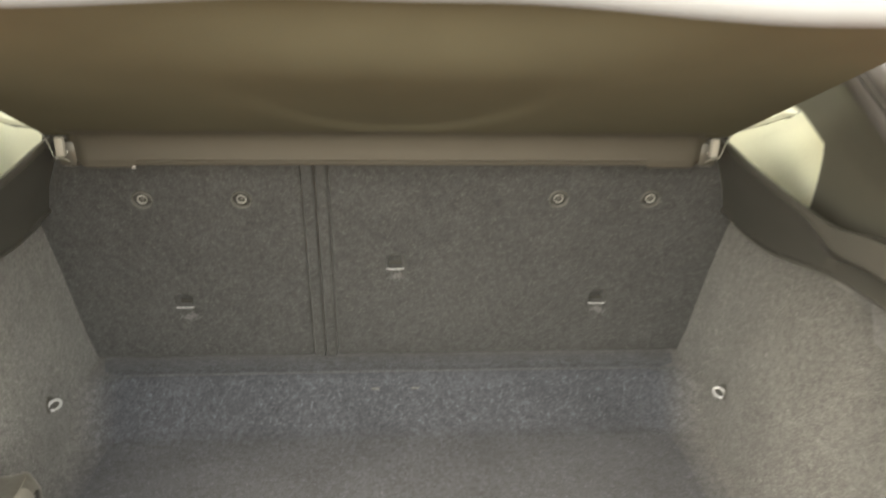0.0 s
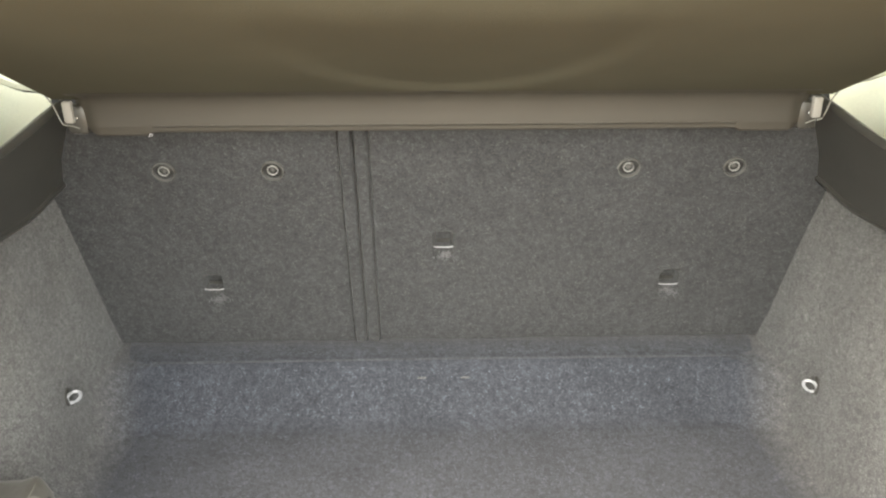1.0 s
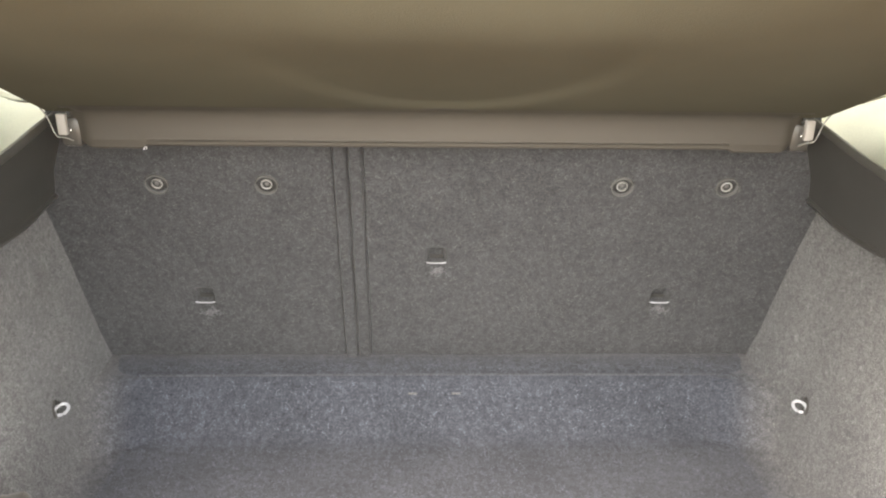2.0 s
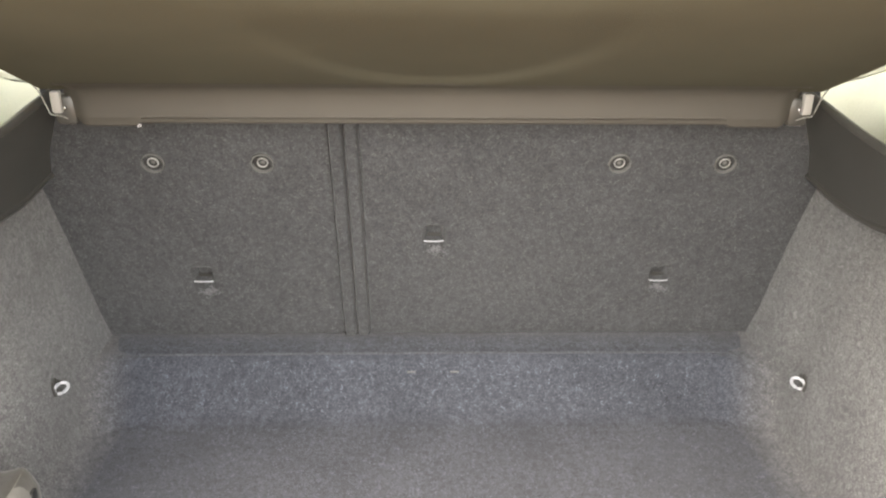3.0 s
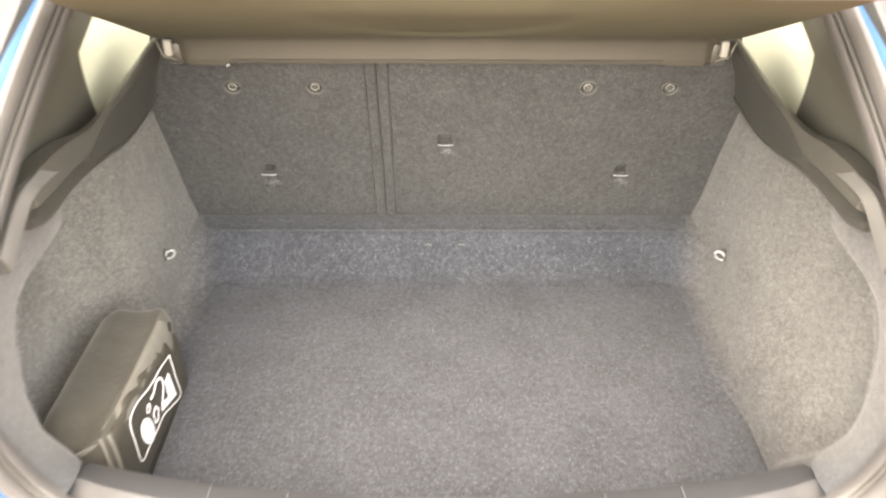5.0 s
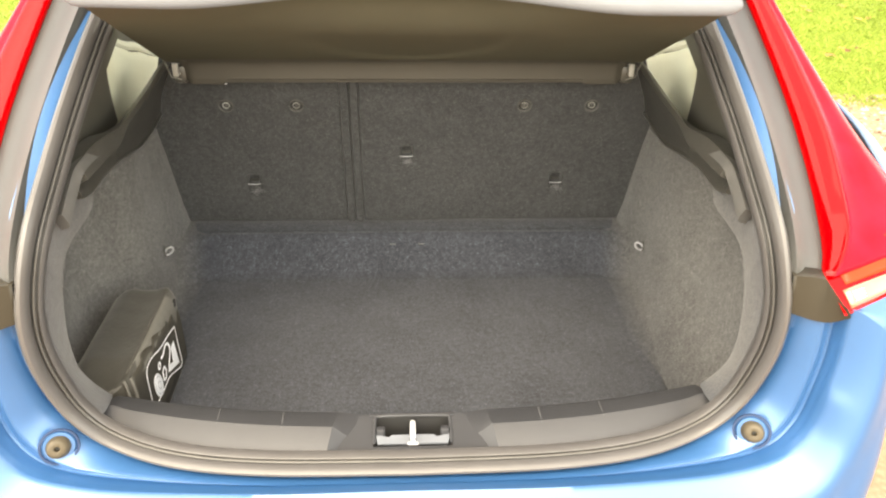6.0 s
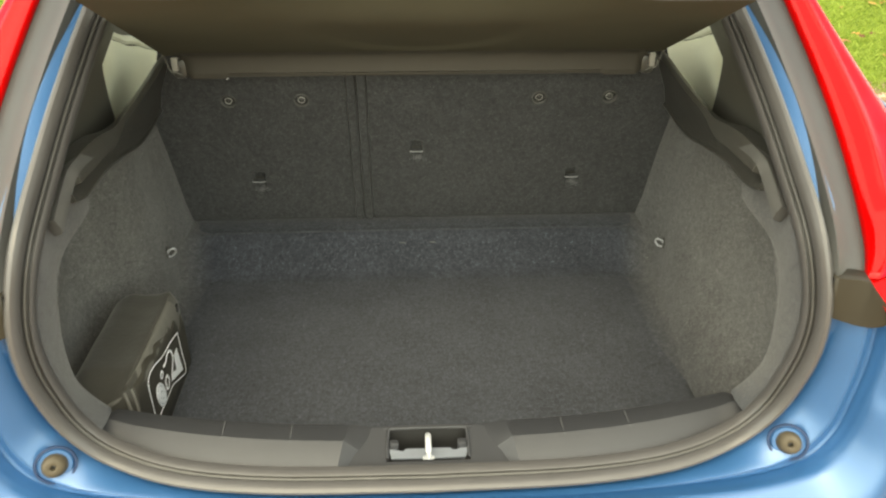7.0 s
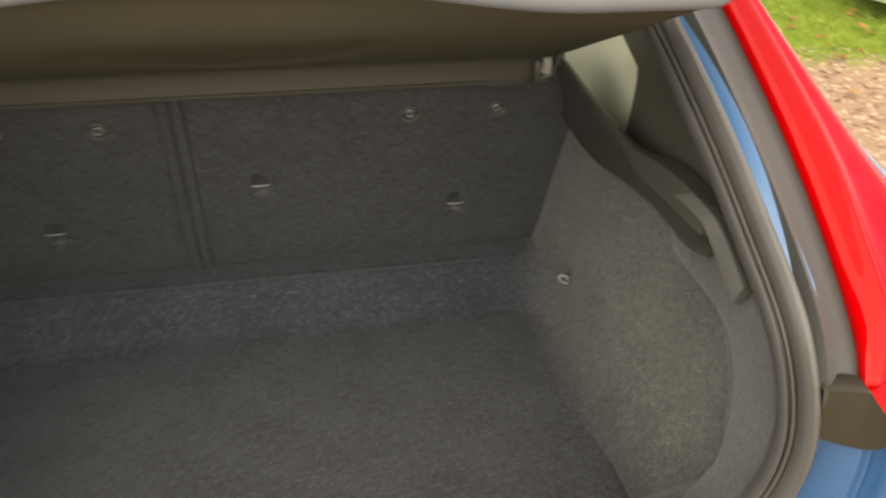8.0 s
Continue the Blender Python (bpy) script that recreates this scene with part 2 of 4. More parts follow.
def smooth01(t):
    t = max(0.0, min(1.0, t))
    return t * t * (3 - 2 * t)


# ---- the opening's outline, half of it, from the sill's middle up to the roof ----
HALF = [(0, -0.020, 0.139), (0.2, -0.015, 0.139), (0.33, 0.002, 0.142), (0.42, 0.028, 0.156), (0.468, 0.034, 0.195), (0.492, 0.030, 0.25),
        (0.502, 0.022, 0.32), (0.500, 0.026, 0.39), (0.490, 0.058, 0.465), (0.484, 0.142, 0.529), (0.476, 0.24, 0.596), (0.470, 0.38, 0.668),
        (0.455, 0.56, 0.755), (0.40, 0.72, 0.835), (0.25, 0.79, 0.87), (0, 0.81, 0.88)]
NH = 90
RIGHT = curve_through(HALF, NH)
LOOP = mirror(RIGHT[1:][::-1], -1) + RIGHT          # from roof middle down the left side, along the sill, up the right side
LOOP = LOOP[:-1]
NL = len(LOOP)


def loop_frames():
    out = []
    for i, p in enumerate(LOOP):
        t = (LOOP[(i + 1) % NL] - LOOP[i - 1]).normalized()
        q = Vector((0, 0.22, 0.45)) - p
        k = smooth01((p.z - 0.40) / 0.15)
        want = Vector((0, 1, 0)).lerp(Vector((0, 0.55, -0.83)), k).normalized()
        want = (want - t * want.dot(t)).normalized()
        inw = t.cross(want)
        if inw.dot(q) < 0:
            inw = -inw
        out.append((p, t, inw.normalized(), want))
    return out


FR = loop_frames()


def along(profile, taper=False):
    out = []
    for p, t, inw, deep in FR:
        k = 0.62 + 0.16 * smooth01((p.z - 0.15) / 0.12)        # narrower along the sill
        w = 0.25 + 0.75 * smooth01((p.z - 0.44) / 0.06) if taper else 1.0     # the flange narrows below the lamps
        out.append([p + inw * (a * k if a > 0 else a * w) + deep * b for a, b in profile])
    return out


# ---- ground ----
def ground_material():
    m = mat("ground", (0.13, 0.18, 0.024), 0.95, var=0.4, scale=3.0, spec=0.1)
    nt = m.node_tree
    b = nt.nodes["Principled BSDF"]
    grass = b.inputs["Base Color"].links[0].from_socket
    co = nt.nodes.new("ShaderNodeTexCoord")
    n = nt.nodes.new("ShaderNodeTexNoise")
    n.inputs["Scale"].default_value, n.inputs["Detail"].default_value = 60, 5
    nt.links.new(co.outputs["Object"], n.inputs["Vector"])
    soil = nt.nodes.new("ShaderNodeMix")
    soil.data_type = "RGBA"
    soil.inputs[6].default_value, soil.inputs[7].default_value = (0.13, 0.080, 0.050, 1), (0.33, 0.225, 0.155, 1)
    nt.links.new(n.outputs["Fac"], soil.inputs[0])
    # the verge begins along a wavering line ahead of the car
    sep = nt.nodes.new("ShaderNodeSeparateXYZ")
    nt.links.new(co.outputs["Object"], sep.inputs[0])
    wob = nt.nodes.new("ShaderNodeTexNoise")
    wob.inputs["Scale"].default_value, wob.inputs["Detail"].default_value = 1.6, 5
    nt.links.new(co.outputs["Object"], wob.inputs["Vector"])
    add = nt.nodes.new("ShaderNodeMath")
    add.operation = "MULTIPLY_ADD"
    nt.links.new(wob.outputs["Fac"], add.inputs[0])
    add.inputs[1].default_value = 1.1
    nt.links.new(sep.outputs["Y"], add.inputs[2])
    side = nt.nodes.new("ShaderNodeMath")
    side.operation = "MULTIPLY_ADD"
    nt.links.new(sep.outputs["X"], side.inputs[0])
    side.inputs[1].default_value = 0.32
    nt.links.new(add.outputs[0], side.inputs[2])
    rng = nt.nodes.new("ShaderNodeMapRange")
    rng.inputs[1].default_value, rng.inputs[2].default_value = 4.75, 5.25
    nt.links.new(side.outputs[0], rng.inputs[0])
    mix = nt.nodes.new("ShaderNodeMix")
    mix.data_type = "RGBA"
    nt.links.new(rng.outputs[0], mix.inputs[0])
    nt.links.new(soil.outputs[2], mix.inputs[6])
    nt.links.new(grass, mix.inputs[7])
    nt.links.new(mix.outputs[2], b.inputs["Base Color"])
    return m


GROUND_Z = -0.53
GROUND = ground_material()
bm = bmesh.new()
bmesh.ops.create_grid(bm, x_segments=40, y_segments=40, size=60)
bm.transform(pose(0, 0, GROUND_Z))
tagged(put("ground", bm, GROUND), "gravel track giving way to mown grass", "ground", kind="structure")

# ---- boot floor: board, step up to the seats, ledge ----
rows = []
for x in [-0.62 + 1.24 * k / 30 for k in range(31)]:
    rows.append([Vector((x, y, z)) for y, z in ((0.05, 0.0), (0.2, 0.0), (0.4, 0.0), (0.6, 0.0), (0.735, 0.0), (0.752, 0.003), (0.763, 0.012),
                                                (0.782, 0.055), (0.796, 0.084), (0.802, 0.091), (0.812, 0.094), (0.84, 0.096), (0.90, 0.098))])
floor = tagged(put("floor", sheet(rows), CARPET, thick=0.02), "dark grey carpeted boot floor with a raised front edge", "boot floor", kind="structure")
put("step_edge", tube(curve_through([(-0.442, 0.803, 0.0905), (-0.2, 0.801, 0.0925), (0, 0.801, 0.093), (0.2, 0.801, 0.0925), (0.442, 0.803, 0.0905)], 40), 0.0018, 8), EDGE_PILE, floor, "lighter carpet fold")
for x in (-0.033, 0.033):
    bm = box(0, 0, 0, 0.013, 0.0025, 0.003, 0.0008)
    put("carpet_slot", bm, RUBBER, floor, m=pose(x, 0.7865, 0.068, 65))


put("board_gap", sheet([[Vector((0.4770 + dx, y, 0.0012)) for dx in (0, 0.0020)] for y in (0.24, 0.28, 0.32, 0.35)]), RUBBER_DARK, floor)


# ---- side walls of the boot ----
def riser_y(z):
    """Where the step's face stands at a height."""
    return 0.752 + 0.50 * max(0.0, min(z, 0.094))


def wall_x(y, z, s):
    base = 0.480 + 0.017 * smooth01((y - 0.42) / 0.2) + 0.13 * min(z, 0.15) + 0.055 * max(0, z - 0.15) - 0.011 * smooth01((y - 0.70) / 0.10)
    # rounded pocket behind the seal, fading out towards the seats
    ry, rz = max(0.0, 0.43 - y) / 0.264, abs(z - 0.22) / 0.175
    if z < 0.22:
        rz *= 0.9
    r = (ry ** 2.4 + rz ** 2.4) ** (1 / 2.4) if z > 0.22 else (ry ** 2.4 + (rz * smooth01((0.4 - y) / 0.2)) ** 2.4) ** (1 / 2.4)
    pocket = smooth01((1.04 - r) / 0.10) * smooth01((0.64 - y) / 0.26)
    depth = 0.045 * smooth01(z / 0.2 + 0.1) if s > 0 else 0.085
    # moulded hollow curve from the wall into the step's face, and at its foot
    curl = 0.0
    d = riser_y(z) - y
    R = 0.075
    if d < R:
        k = min(R, R - max(d, 0.0))
        curl = (R - math.sqrt(max(0.0, R * R - k * k))) * (1 - smooth01((z - 0.086) / 0.012))
    foot = 0.036 * smooth01((y - 0.34) / 0.22)
    if foot > 0.001 and z < foot:
        curl = max(curl, foot - math.sqrt(max(0.0, foot * foot - (foot - z) ** 2)))
    return s * (base - curl + pocket * depth)


def wall_top(y):
    return 0.388 + (0.75 - y) * 0.07


WALLS, BORDERS = [], []
for s, nm in ((-1, "wall_left"), (1, "wall_right")):
    rows = []
    heights = [0.11 * (k / 26) ** 1.3 for k in range(26)] + [0.11 + k / 22 for k in range(23)]
    for i in range(111):
        y = 0.150 + (0.90 - 0.150) * i / 110
        zs = [z if z < 0.11 else 0.11 + (wall_top(y) - 0.11) * (z - 0.11) for z in heights]
        rows.append([Vector((wall_x(y, z, s), y, z)) for z in zs])
    wall = tagged(put(nm, shell(rows, (s * 0.012, 0, 0)), WALL_CARPET_LIT), "dark grey carpeted side wall of the boot", "boot wall", kind="structure")
    WALLS.append(wall)
    # carpeted border between the wall and the seal
    side = [f for f in FR if f[0].z < 0.47 and f[0].x * s > 0.447]
    side.sort(key=lambda f: f[0].z)
    rows = []
    rim = curve_through([p + inw * 0.024 + deep * 0.022 for p, t, inw, deep in side] + [(s * 0.484, 0.20, 0.470), (s * 0.493, 0.255, 0.460), (s * 0.501, 0.31, 0.452), (s * 0.510, 0.38, 0.446)], 70)
    ring = curve_through([(0.446, 0.122, 0.174), (0.466, 0.141, 0.170), (0.484, 0.147, 0.184), (0.496, 0.146, 0.210), (0.501, 0.147, 0.255), (0.500, 0.152, 0.305), (0.498, 0.163, 0.345), (0.497, 0.184, 0.371), (0.497, 0.215, 0.381), (0.498, 0.255, 0.383), (0.502, 0.30, 0.380), (0.511, 0.35, 0.374)], 70)
    for a, q in zip(rim, ring):
        b = Vector((s * q.x, q.y, q.z))
        up = Vector((-s * 0.7, -0.7, 0))
        rows.append([a, a.lerp(b, 0.3) + up * 0.003, a.lerp(b, 0.65) + up * 0.004, a.lerp(b, 0.9) + up * 0.003, b, b + Vector((s * 0.005, 0.005, -0.002)), b + Vector((s * 0.03, 0.008, -0.006))])
    put("carpet_border", sheet(rows), WALL_CARPET_LIT, wall)
    BORDERS.append(rows)
    # lashing eye in its recess
    eye = thing("lashing_eye", "zinc plated lashing eye folded against the carpeted wall", "lashing eye", "lashing eyes in the boot walls", at=(s * 0.5, 0.665, 0.12))
    wx = abs(wall_x(0.672, 0.118, s)) - 0.0015
    base = Matrix(((0, 0, -s, s * wx), (0, 1, 0, 0.672), (1, 0, 0, 0.118), (0, 0, 0, 1)))
    inv = Matrix.Translation((-s * 0.5, -0.665, -0.12))
    put("cup", disc(0.004, 0.013, 0.0, 0.0015, 24), PLASTIC, eye, "black plastic cup", m=inv @ base @ Matrix.Diagonal((1.1, 0.75, 1, 1)))
    path = [(0.8 * 0.0112 * math.cos(w) - 0.6 * 0.0068 * math.sin(w), 0.004 * math.sin(w), 0.0075 + 0.6 * 0.0112 * math.cos(w) + 0.8 * 0.0068 * math.sin(w)) for w in (2 * math.pi * k / 28 for k in range(28))]
    put("ring", tube(path, 0.0022, 8, closed=True), WHITE_METAL, eye, "bright zinc ring", m=inv @ base)
    put("bolt", dome(0.0042, 0.003, 14, 4), PLASTIC, eye, m=inv @ base)


# ---- rear seat backs ----
SEAT = Matrix(((1, 0, 0, 0), (0, -0.302, -0.953, 0.85), (0, 0.953, -0.302, 0.10), (0, 0, 0, 1)))
SPLIT = -0.1175
ANCHORS = [(-0.338, 0.112), (0.0, 0.190), (0.337, 0.112)]
STUDS = [(-0.367, 0.324), (-0.225, 0.324), (0.245, 0.324), (0.386, 0.324)]


def seat_height(x, u):
    d = abs(x - SPLIT)
    h = 0.0
    if d < 0.021:
        h += 0.0042 * smooth01(d / 0.004) * smooth01((0.0205 - d) / 0.004) - 0.006 * math.exp(-(d / 0.0014) ** 2)
    h -= 0.0055 * math.exp(-((d - 0.0195) / 0.0013) ** 2)
    for ax, au in ANCHORS:
        a, b = abs(x - ax), u - au
        if a < 0.04 and -0.07 < b < 0.07:
            if b > 0:
                m = (1 - smooth01((a - 0.0090) / 0.0065)) * (1 - smooth01((b - 0.015) / 0.014))
                h -= 0.019 * m
            else:
                m = (1 - smooth01((a - 0.007) / 0.009)) * smooth01((b + 0.034) / 0.015)
                h -= 0.0080 * m + 0.0110 * smooth01((b + 0.004) / 0.004) * (1 - smooth01((a - 0.0090) / 0.0065))
            h -= 0.003 * math.exp(-((a / 0.024) ** 2 + ((b - 0.002) / 0.034) ** 2)) * (1 - m)
    for sx, su in STUDS:
        r = math.hypot(x - sx, u - su)
        h -= 0.004 * (1 - smooth01((r - 0.010) / 0.010))
    h += 0.0012 * noise.noise(Vector((x * 9, u * 9, 0)))
    return h


def seat_top(x):
    return 1.0 - 0.20 * smooth01((abs(x) - 0.472) / 0.03)


def coords(lo, hi, step, marks, near, fine):
    v, out = lo, []
    while v < hi - 1e-6:
        out.append(v)
        v += fine if any(abs(v - q) < near for q in marks) else step
    return out + [hi]


SEATS = []
for lo, hi, side_name in ((-0.522, SPLIT - 0.0001, "narrow"), (SPLIT + 0.0001, 0.522, "wide")):
    seat = thing("seat_back", f"{side_name} folding rear seat back covered in dark grey felt", "seat back", "rear seat backs", at=(0.5 * (lo + hi), 0.85, 0.1))
    inv = Matrix.Translation(-seat.location)
    SEATS.append((seat, lo, hi, round(11000 * (hi - lo))))
    xs = coords(lo, hi, 0.012, [a for a, b in ANCHORS + STUDS] + [SPLIT], 0.026, 0.0011)
    us = coords(0.0, 0.45, 0.012, [0.112, 0.190, 0.324], 0.052, 0.003)
    put("cover", shell([[inv @ SEAT @ Vector((x, u * seat_top(x), seat_height(x, u * seat_top(x)))) for u in us] for x in xs], (0, 0.03, 0.0)), SEAT_FELT, seat)
    for x, u in STUDS:
        if lo < x < hi:
            m = inv @ SEAT @ Matrix.Translation((x, u, -0.004))
            g = put("grommet", disc(0.0125, 0.0155, 0.0, 0.005, 30), STUD_GREY, seat, "round black plastic grommet", m=m)
            put("washer", disc(0.0060, 0.0074, 0.001, 0.0030, 24), STUD_METAL, g, "bright metal washer", m=m)
            put("screw", dome(0.0036, 0.0018, 12, 4), STUD_GREY, g, m=m)
            put("bed", disc(0.0005, 0.0128, 0.0006, 0.0008, 24), RUBBER_DARK, g, m=m)
    for x, u in ANCHORS:
        if lo < x < hi:
            m = inv @ SEAT @ Matrix.Translation((x, u, 0))
            put("tether_bar", tube([(-0.0140, 0, -0.0015), (-0.008, 0, 0.0), (0, 0, 0.0), (0.008, 0, 0.0), (0.0140, 0, -0.0015)], 0.0008, 8),
                WHITE_METAL, seat, "thin bright steel tether bar", m=m)
            # dark box stands in for the shade under the bar
            put("tether_shade", box(0, 0.002, -0.0135, 0.019, 0.006, 0.002, 0.0008), WELL_BLACK, seat, "dark strip for the shade behind the bar", m=m)


# ---- raised parcel shelf ----
shelf = thing("parcel_shelf", "raised dark felt parcel shelf with a grey rear edge", "parcel shelf", at=(0, 0.655, 0.52))
inv = Matrix.Translation(-shelf.location)
HINGE, REAR = Vector((0, 0.652, 0.528)), Vector((0, 0.186, 0.722))
RUN = (REAR - HINGE).normalized()
DOWN = Vector((0, -RUN.z, RUN.y)) if RUN.y < 0 else Vector((0, RUN.z, -RUN.y))
if DOWN.z > 0:
    DOWN = -DOWN


def shelf_half(run):
    return 0.447 - 0.075 * run


def shelf_grip(x):
    """1 in the middle, where the rear edge sweeps up into a hand grip, 0 at the sides."""
    return smooth01((0.31 - abs(x)) / 0.24)


def shelf_end(x):
    return 0.503 - 0.055 * shelf_grip(x)


def shelf_point(a, v, drop=0.0):
    """a: -1 to 1 across, v: 0 at the hinge to 1 at the rear edge."""
    x0 = a * 0.43
    run = shelf_end(x0) * v
    x = a * shelf_half(run)
    # shallow round panel moulded into the underside
    if run < 0.26:
        r = math.hypot(x / 0.168, (run - 0.26) / 0.235)
    else:
        r = abs(x) / (0.168 - 0.03 * (run - 0.26))
    mould = -0.0050 * smooth01((1.0 - r) / 0.16) * (1 - smooth01((run - 0.14) / 0.34))
    lift = -0.032 * shelf_grip(x0) * smooth01((v - 0.62) / 0.38) ** 1.5
    skew = 0.018 * min(0.0, x) * v          # one rear corner hangs a little higher
    return HINGE + Vector((x, 0, 0)) + RUN * run + DOWN * (drop + mould + lift + skew)


na, nv = 90, 70
put("panel", shell([[inv @ shelf_point(-1 + 2 * i / na, j / nv) for j in range(nv + 1)] for i in range(na + 1)], -DOWN * 0.016), SHELF_FELT, shelf)
# rounded grey rear edge, a little wider than the panel
rows = []
for i in range(na + 1):
    a = -1 + 2 * i / na
    c = shelf_point(a, 1.0)
    c.x = a * 0.428
    k = 1 - 0.55 * smooth01((abs(a) - 0.955) / 0.045) ** 2
    rows.append([inv @ (c + RUN * (0.012 * math.cos(w) * k) - DOWN * (0.011 - 0.014 * k * math.sin(w))) for w in (math.pi * (-0.5 + q / 12) for q in range(13))])
bm = sheet(rows)
bm.verts.ensure_lookup_table()
bm.faces.new([bm.verts[q] for q in range(13)])
bm.faces.new([bm.verts[na * 13 + q] for q in range(13)])
put("rear_edge", bm, EDGE_GREY, shelf, "pale grey rounded edge")
# hanging front lip that grows out of the panel, with a groove and a stepped lower edge
rows = []
for i in range(161):
    x = -0.421 + 0.842 * i / 160
    end = smooth01((abs(x) - 0.398) / 0.023)
    low = 0.4895 - 0.0035 * smooth01((abs(x) - 0.336) / 0.006) + 0.010 * end
    deep = 0.010 * end
    cut = 0.0030 * (1 - smooth01((abs(x) - 0.334) / 0.004))
    p0, p1 = HINGE + RUN * 0.046 - DOWN * 0.004, HINGE + RUN * 0.030 + DOWN * 0.0006
    prof = [(p0.y, p0.z), (p1.y, p1.z), (0.6335, 0.5362), (0.6395, 0.5300), (0.6422, 0.5230), (0.6436, 0.509), (0.6440, 0.4995), (0.6440 + cut, 0.4985), (0.6440 + cut, 0.4970), (0.6444, 0.4960),
            (0.6452, low + 0.0025), (0.6475, low + 0.0005), (0.652, low), (0.672, low)]
    rows.append([inv @ Vector((x, y + (deep if j > 2 else 0.0), z)) for j, (y, z) in enumerate(prof)])
put("front_lip", sheet(rows), LIP_PLASTIC, shelf, "grey-brown plastic front lip", thick=0.003, sharp=30)
for s in (-1, 1):
    put("hinge_block", box(s * 0.4225, 0.004, -0.016, 0.024, 0.02, 0.034, 0.005), PLASTIC, shelf)
    put("clip", box(s * 0.4290, -0.008, -0.0055, 0.0105, 0.008, 0.0245, 0.0015), CLIP_GREY, shelf, "pale grey plastic clip")
    put("cord", tube([(s * q.x, q.y, q.z) for q in curve_through([(0.4475, -0.020, 0.018), (0.4450, -0.014, 0.009), (0.4425, -0.011, 0.000), (0.4395, -0.010, -0.012), (0.4360, -0.010, -0.0195), (0.4280, -0.010, -0.0205), (0.4190, -0.009, -0.0245)], 22)], 0.0008, 6), CORD_GREY, shelf, "thin pale cord")
    put("clip_pin", dome(0.0020, 0.002, 10, 4), METAL, shelf, m=pose(s * 0.4205, -0.009, -0.012, 90))
put("lip_fibre", tube(curve_through([(-0.3405, -0.0125, -0.0335), (-0.3385, -0.0135, -0.0300), (-0.3365, -0.0130, -0.0305), (-0.3375, -0.0125, -0.0330)], 10), 0.0005, 5), PRINT, shelf, "loose white thread")


# ---- plastic belt trim, pillar trims ----
for s, nm in ((-1, "left"), (1, "right")):
    belt = thing("belt_trim", "black plastic trim ledge above the carpeted wall", "boot trim", "belt trims", at=(s * 0.5, 0.4, 0.45))
    inv = Matrix.Translation(-belt.location)
    lower = curve_through([(0.508, 0.86, 0.388), (0.502, 0.74, 0.390), (0.499, 0.66, 0.386), (0.492, 0.565, 0.395), (0.487, 0.50, 0.410), (0.480, 0.41, 0.430), (0.475, 0.345, 0.441), (0.470, 0.285, 0.446), (0.466, 0.245, 0.449), (0.464, 0.217, 0.456), (0.462, 0.194, 0.465)], 80)
    upper = curve_through([(0.455, 0.86, 0.528), (0.457, 0.75, 0.520), (0.460, 0.68, 0.514), (0.460, 0.60, 0.506), (0.460, 0.515, 0.500), (0.461, 0.436, 0.495), (0.463, 0.390, 0.492), (0.464, 0.34, 0.501), (0.463, 0.29, 0.507), (0.462, 0.24, 0.509), (0.461, 0.205, 0.507)], 80)
    rows = []
    for a, b in zip(lower, upper):
        f = smooth01((0.44 - b.y) / 0.09)          # 0 where the face is plain, 1 where the ledge has formed
        g = smooth01((0.25 - a.y) / 0.06)
        edge = b.lerp(a, 0.36) + Vector((-0.013, 0, 0))
        front = (b + Vector((-0.003, 0, -0.004))).lerp(edge, f)
        under = a.lerp(b, 0.62).lerp(b.lerp(a, 0.50) + Vector((-0.009, 0, 0)), f)
        hollow = a.lerp(b, 0.30) + Vector((0.004 + 0.006 * f, 0, 0))
        back = b + Vector((0.012, 0, -0.006)).lerp(Vector((0.030, 0, -0.004)), f)
        pts = (a + Vector((0.020, 0, -0.001)), a + Vector((0.0005, 0, -0.0035)), a + Vector((-0.0035, 0, -0.002)), a + Vector((-0.0045, 0, 0.0015)), a + Vector((-0.0015, 0, 0.0050 + 0.004 * g)),
               hollow, under, front + Vector((-0.0005, 0, -0.004)), front, b.lerp(front, 0.25) + Vector((0, 0, 0.0006)), b, b + Vector((0.004, 0, -0.001)), back)
        rows.append([inv @ Vector((s * q.x, q.y, q.z)) for q in pts])
    bm = sheet(rows)
    bm.verts.ensure_lookup_table()
    bm.faces.new([bm.verts[len(bm.verts) - 13 + q] for q in range(13)])
    put("ledge", bm, PLASTIC, belt, sharp=28)
    # satin end cap that drops to the seal
    mid = curve_through([(0.463, 0.285, 0.5065), (0.462, 0.24, 0.509), (0.461, 0.195, 0.507), (0.460, 0.168, 0.498), (0.460, 0.145, 0.485), (0.460, 0.122, 0.471)], 30)
    rows = []
    for q in mid:
        f = smooth01((0.285 - q.y) / 0.085)
        g = smooth01((0.205 - q.y) / 0.04)
        inner = q + Vector((-0.008 + 0.004 * g, 0.005 * g, -0.012 - 0.009 * g))
        bulge = 0.0035 * f
        rows.append([inv @ Vector((s * v.x, v.y, v.z - 0.003 * (1 - f))) for v in (inner + Vector((0.012, 0.006, -0.006)), inner, inner + Vector((-bulge, -0.001, bulge)), inner.lerp(q, 0.5) + Vector((-1.4 * bulge, -0.002 * f, 0.6 * bulge)), q + Vector((-0.8 * bulge, -0.002 * f, 0.7 * bulge)), q + Vector((0.002, 0, 0.001 * f)), q + Vector((0.014, 0.004, -0.004)))])
    bm = sheet(rows)
    bm.verts.ensure_lookup_table()
    bm.faces.new([bm.verts[len(bm.verts) - 7 + q] for q in range(7)])
    put("end_cap", bm, END_GREY_LIT, belt, "satin grey end cap", sharp=35)

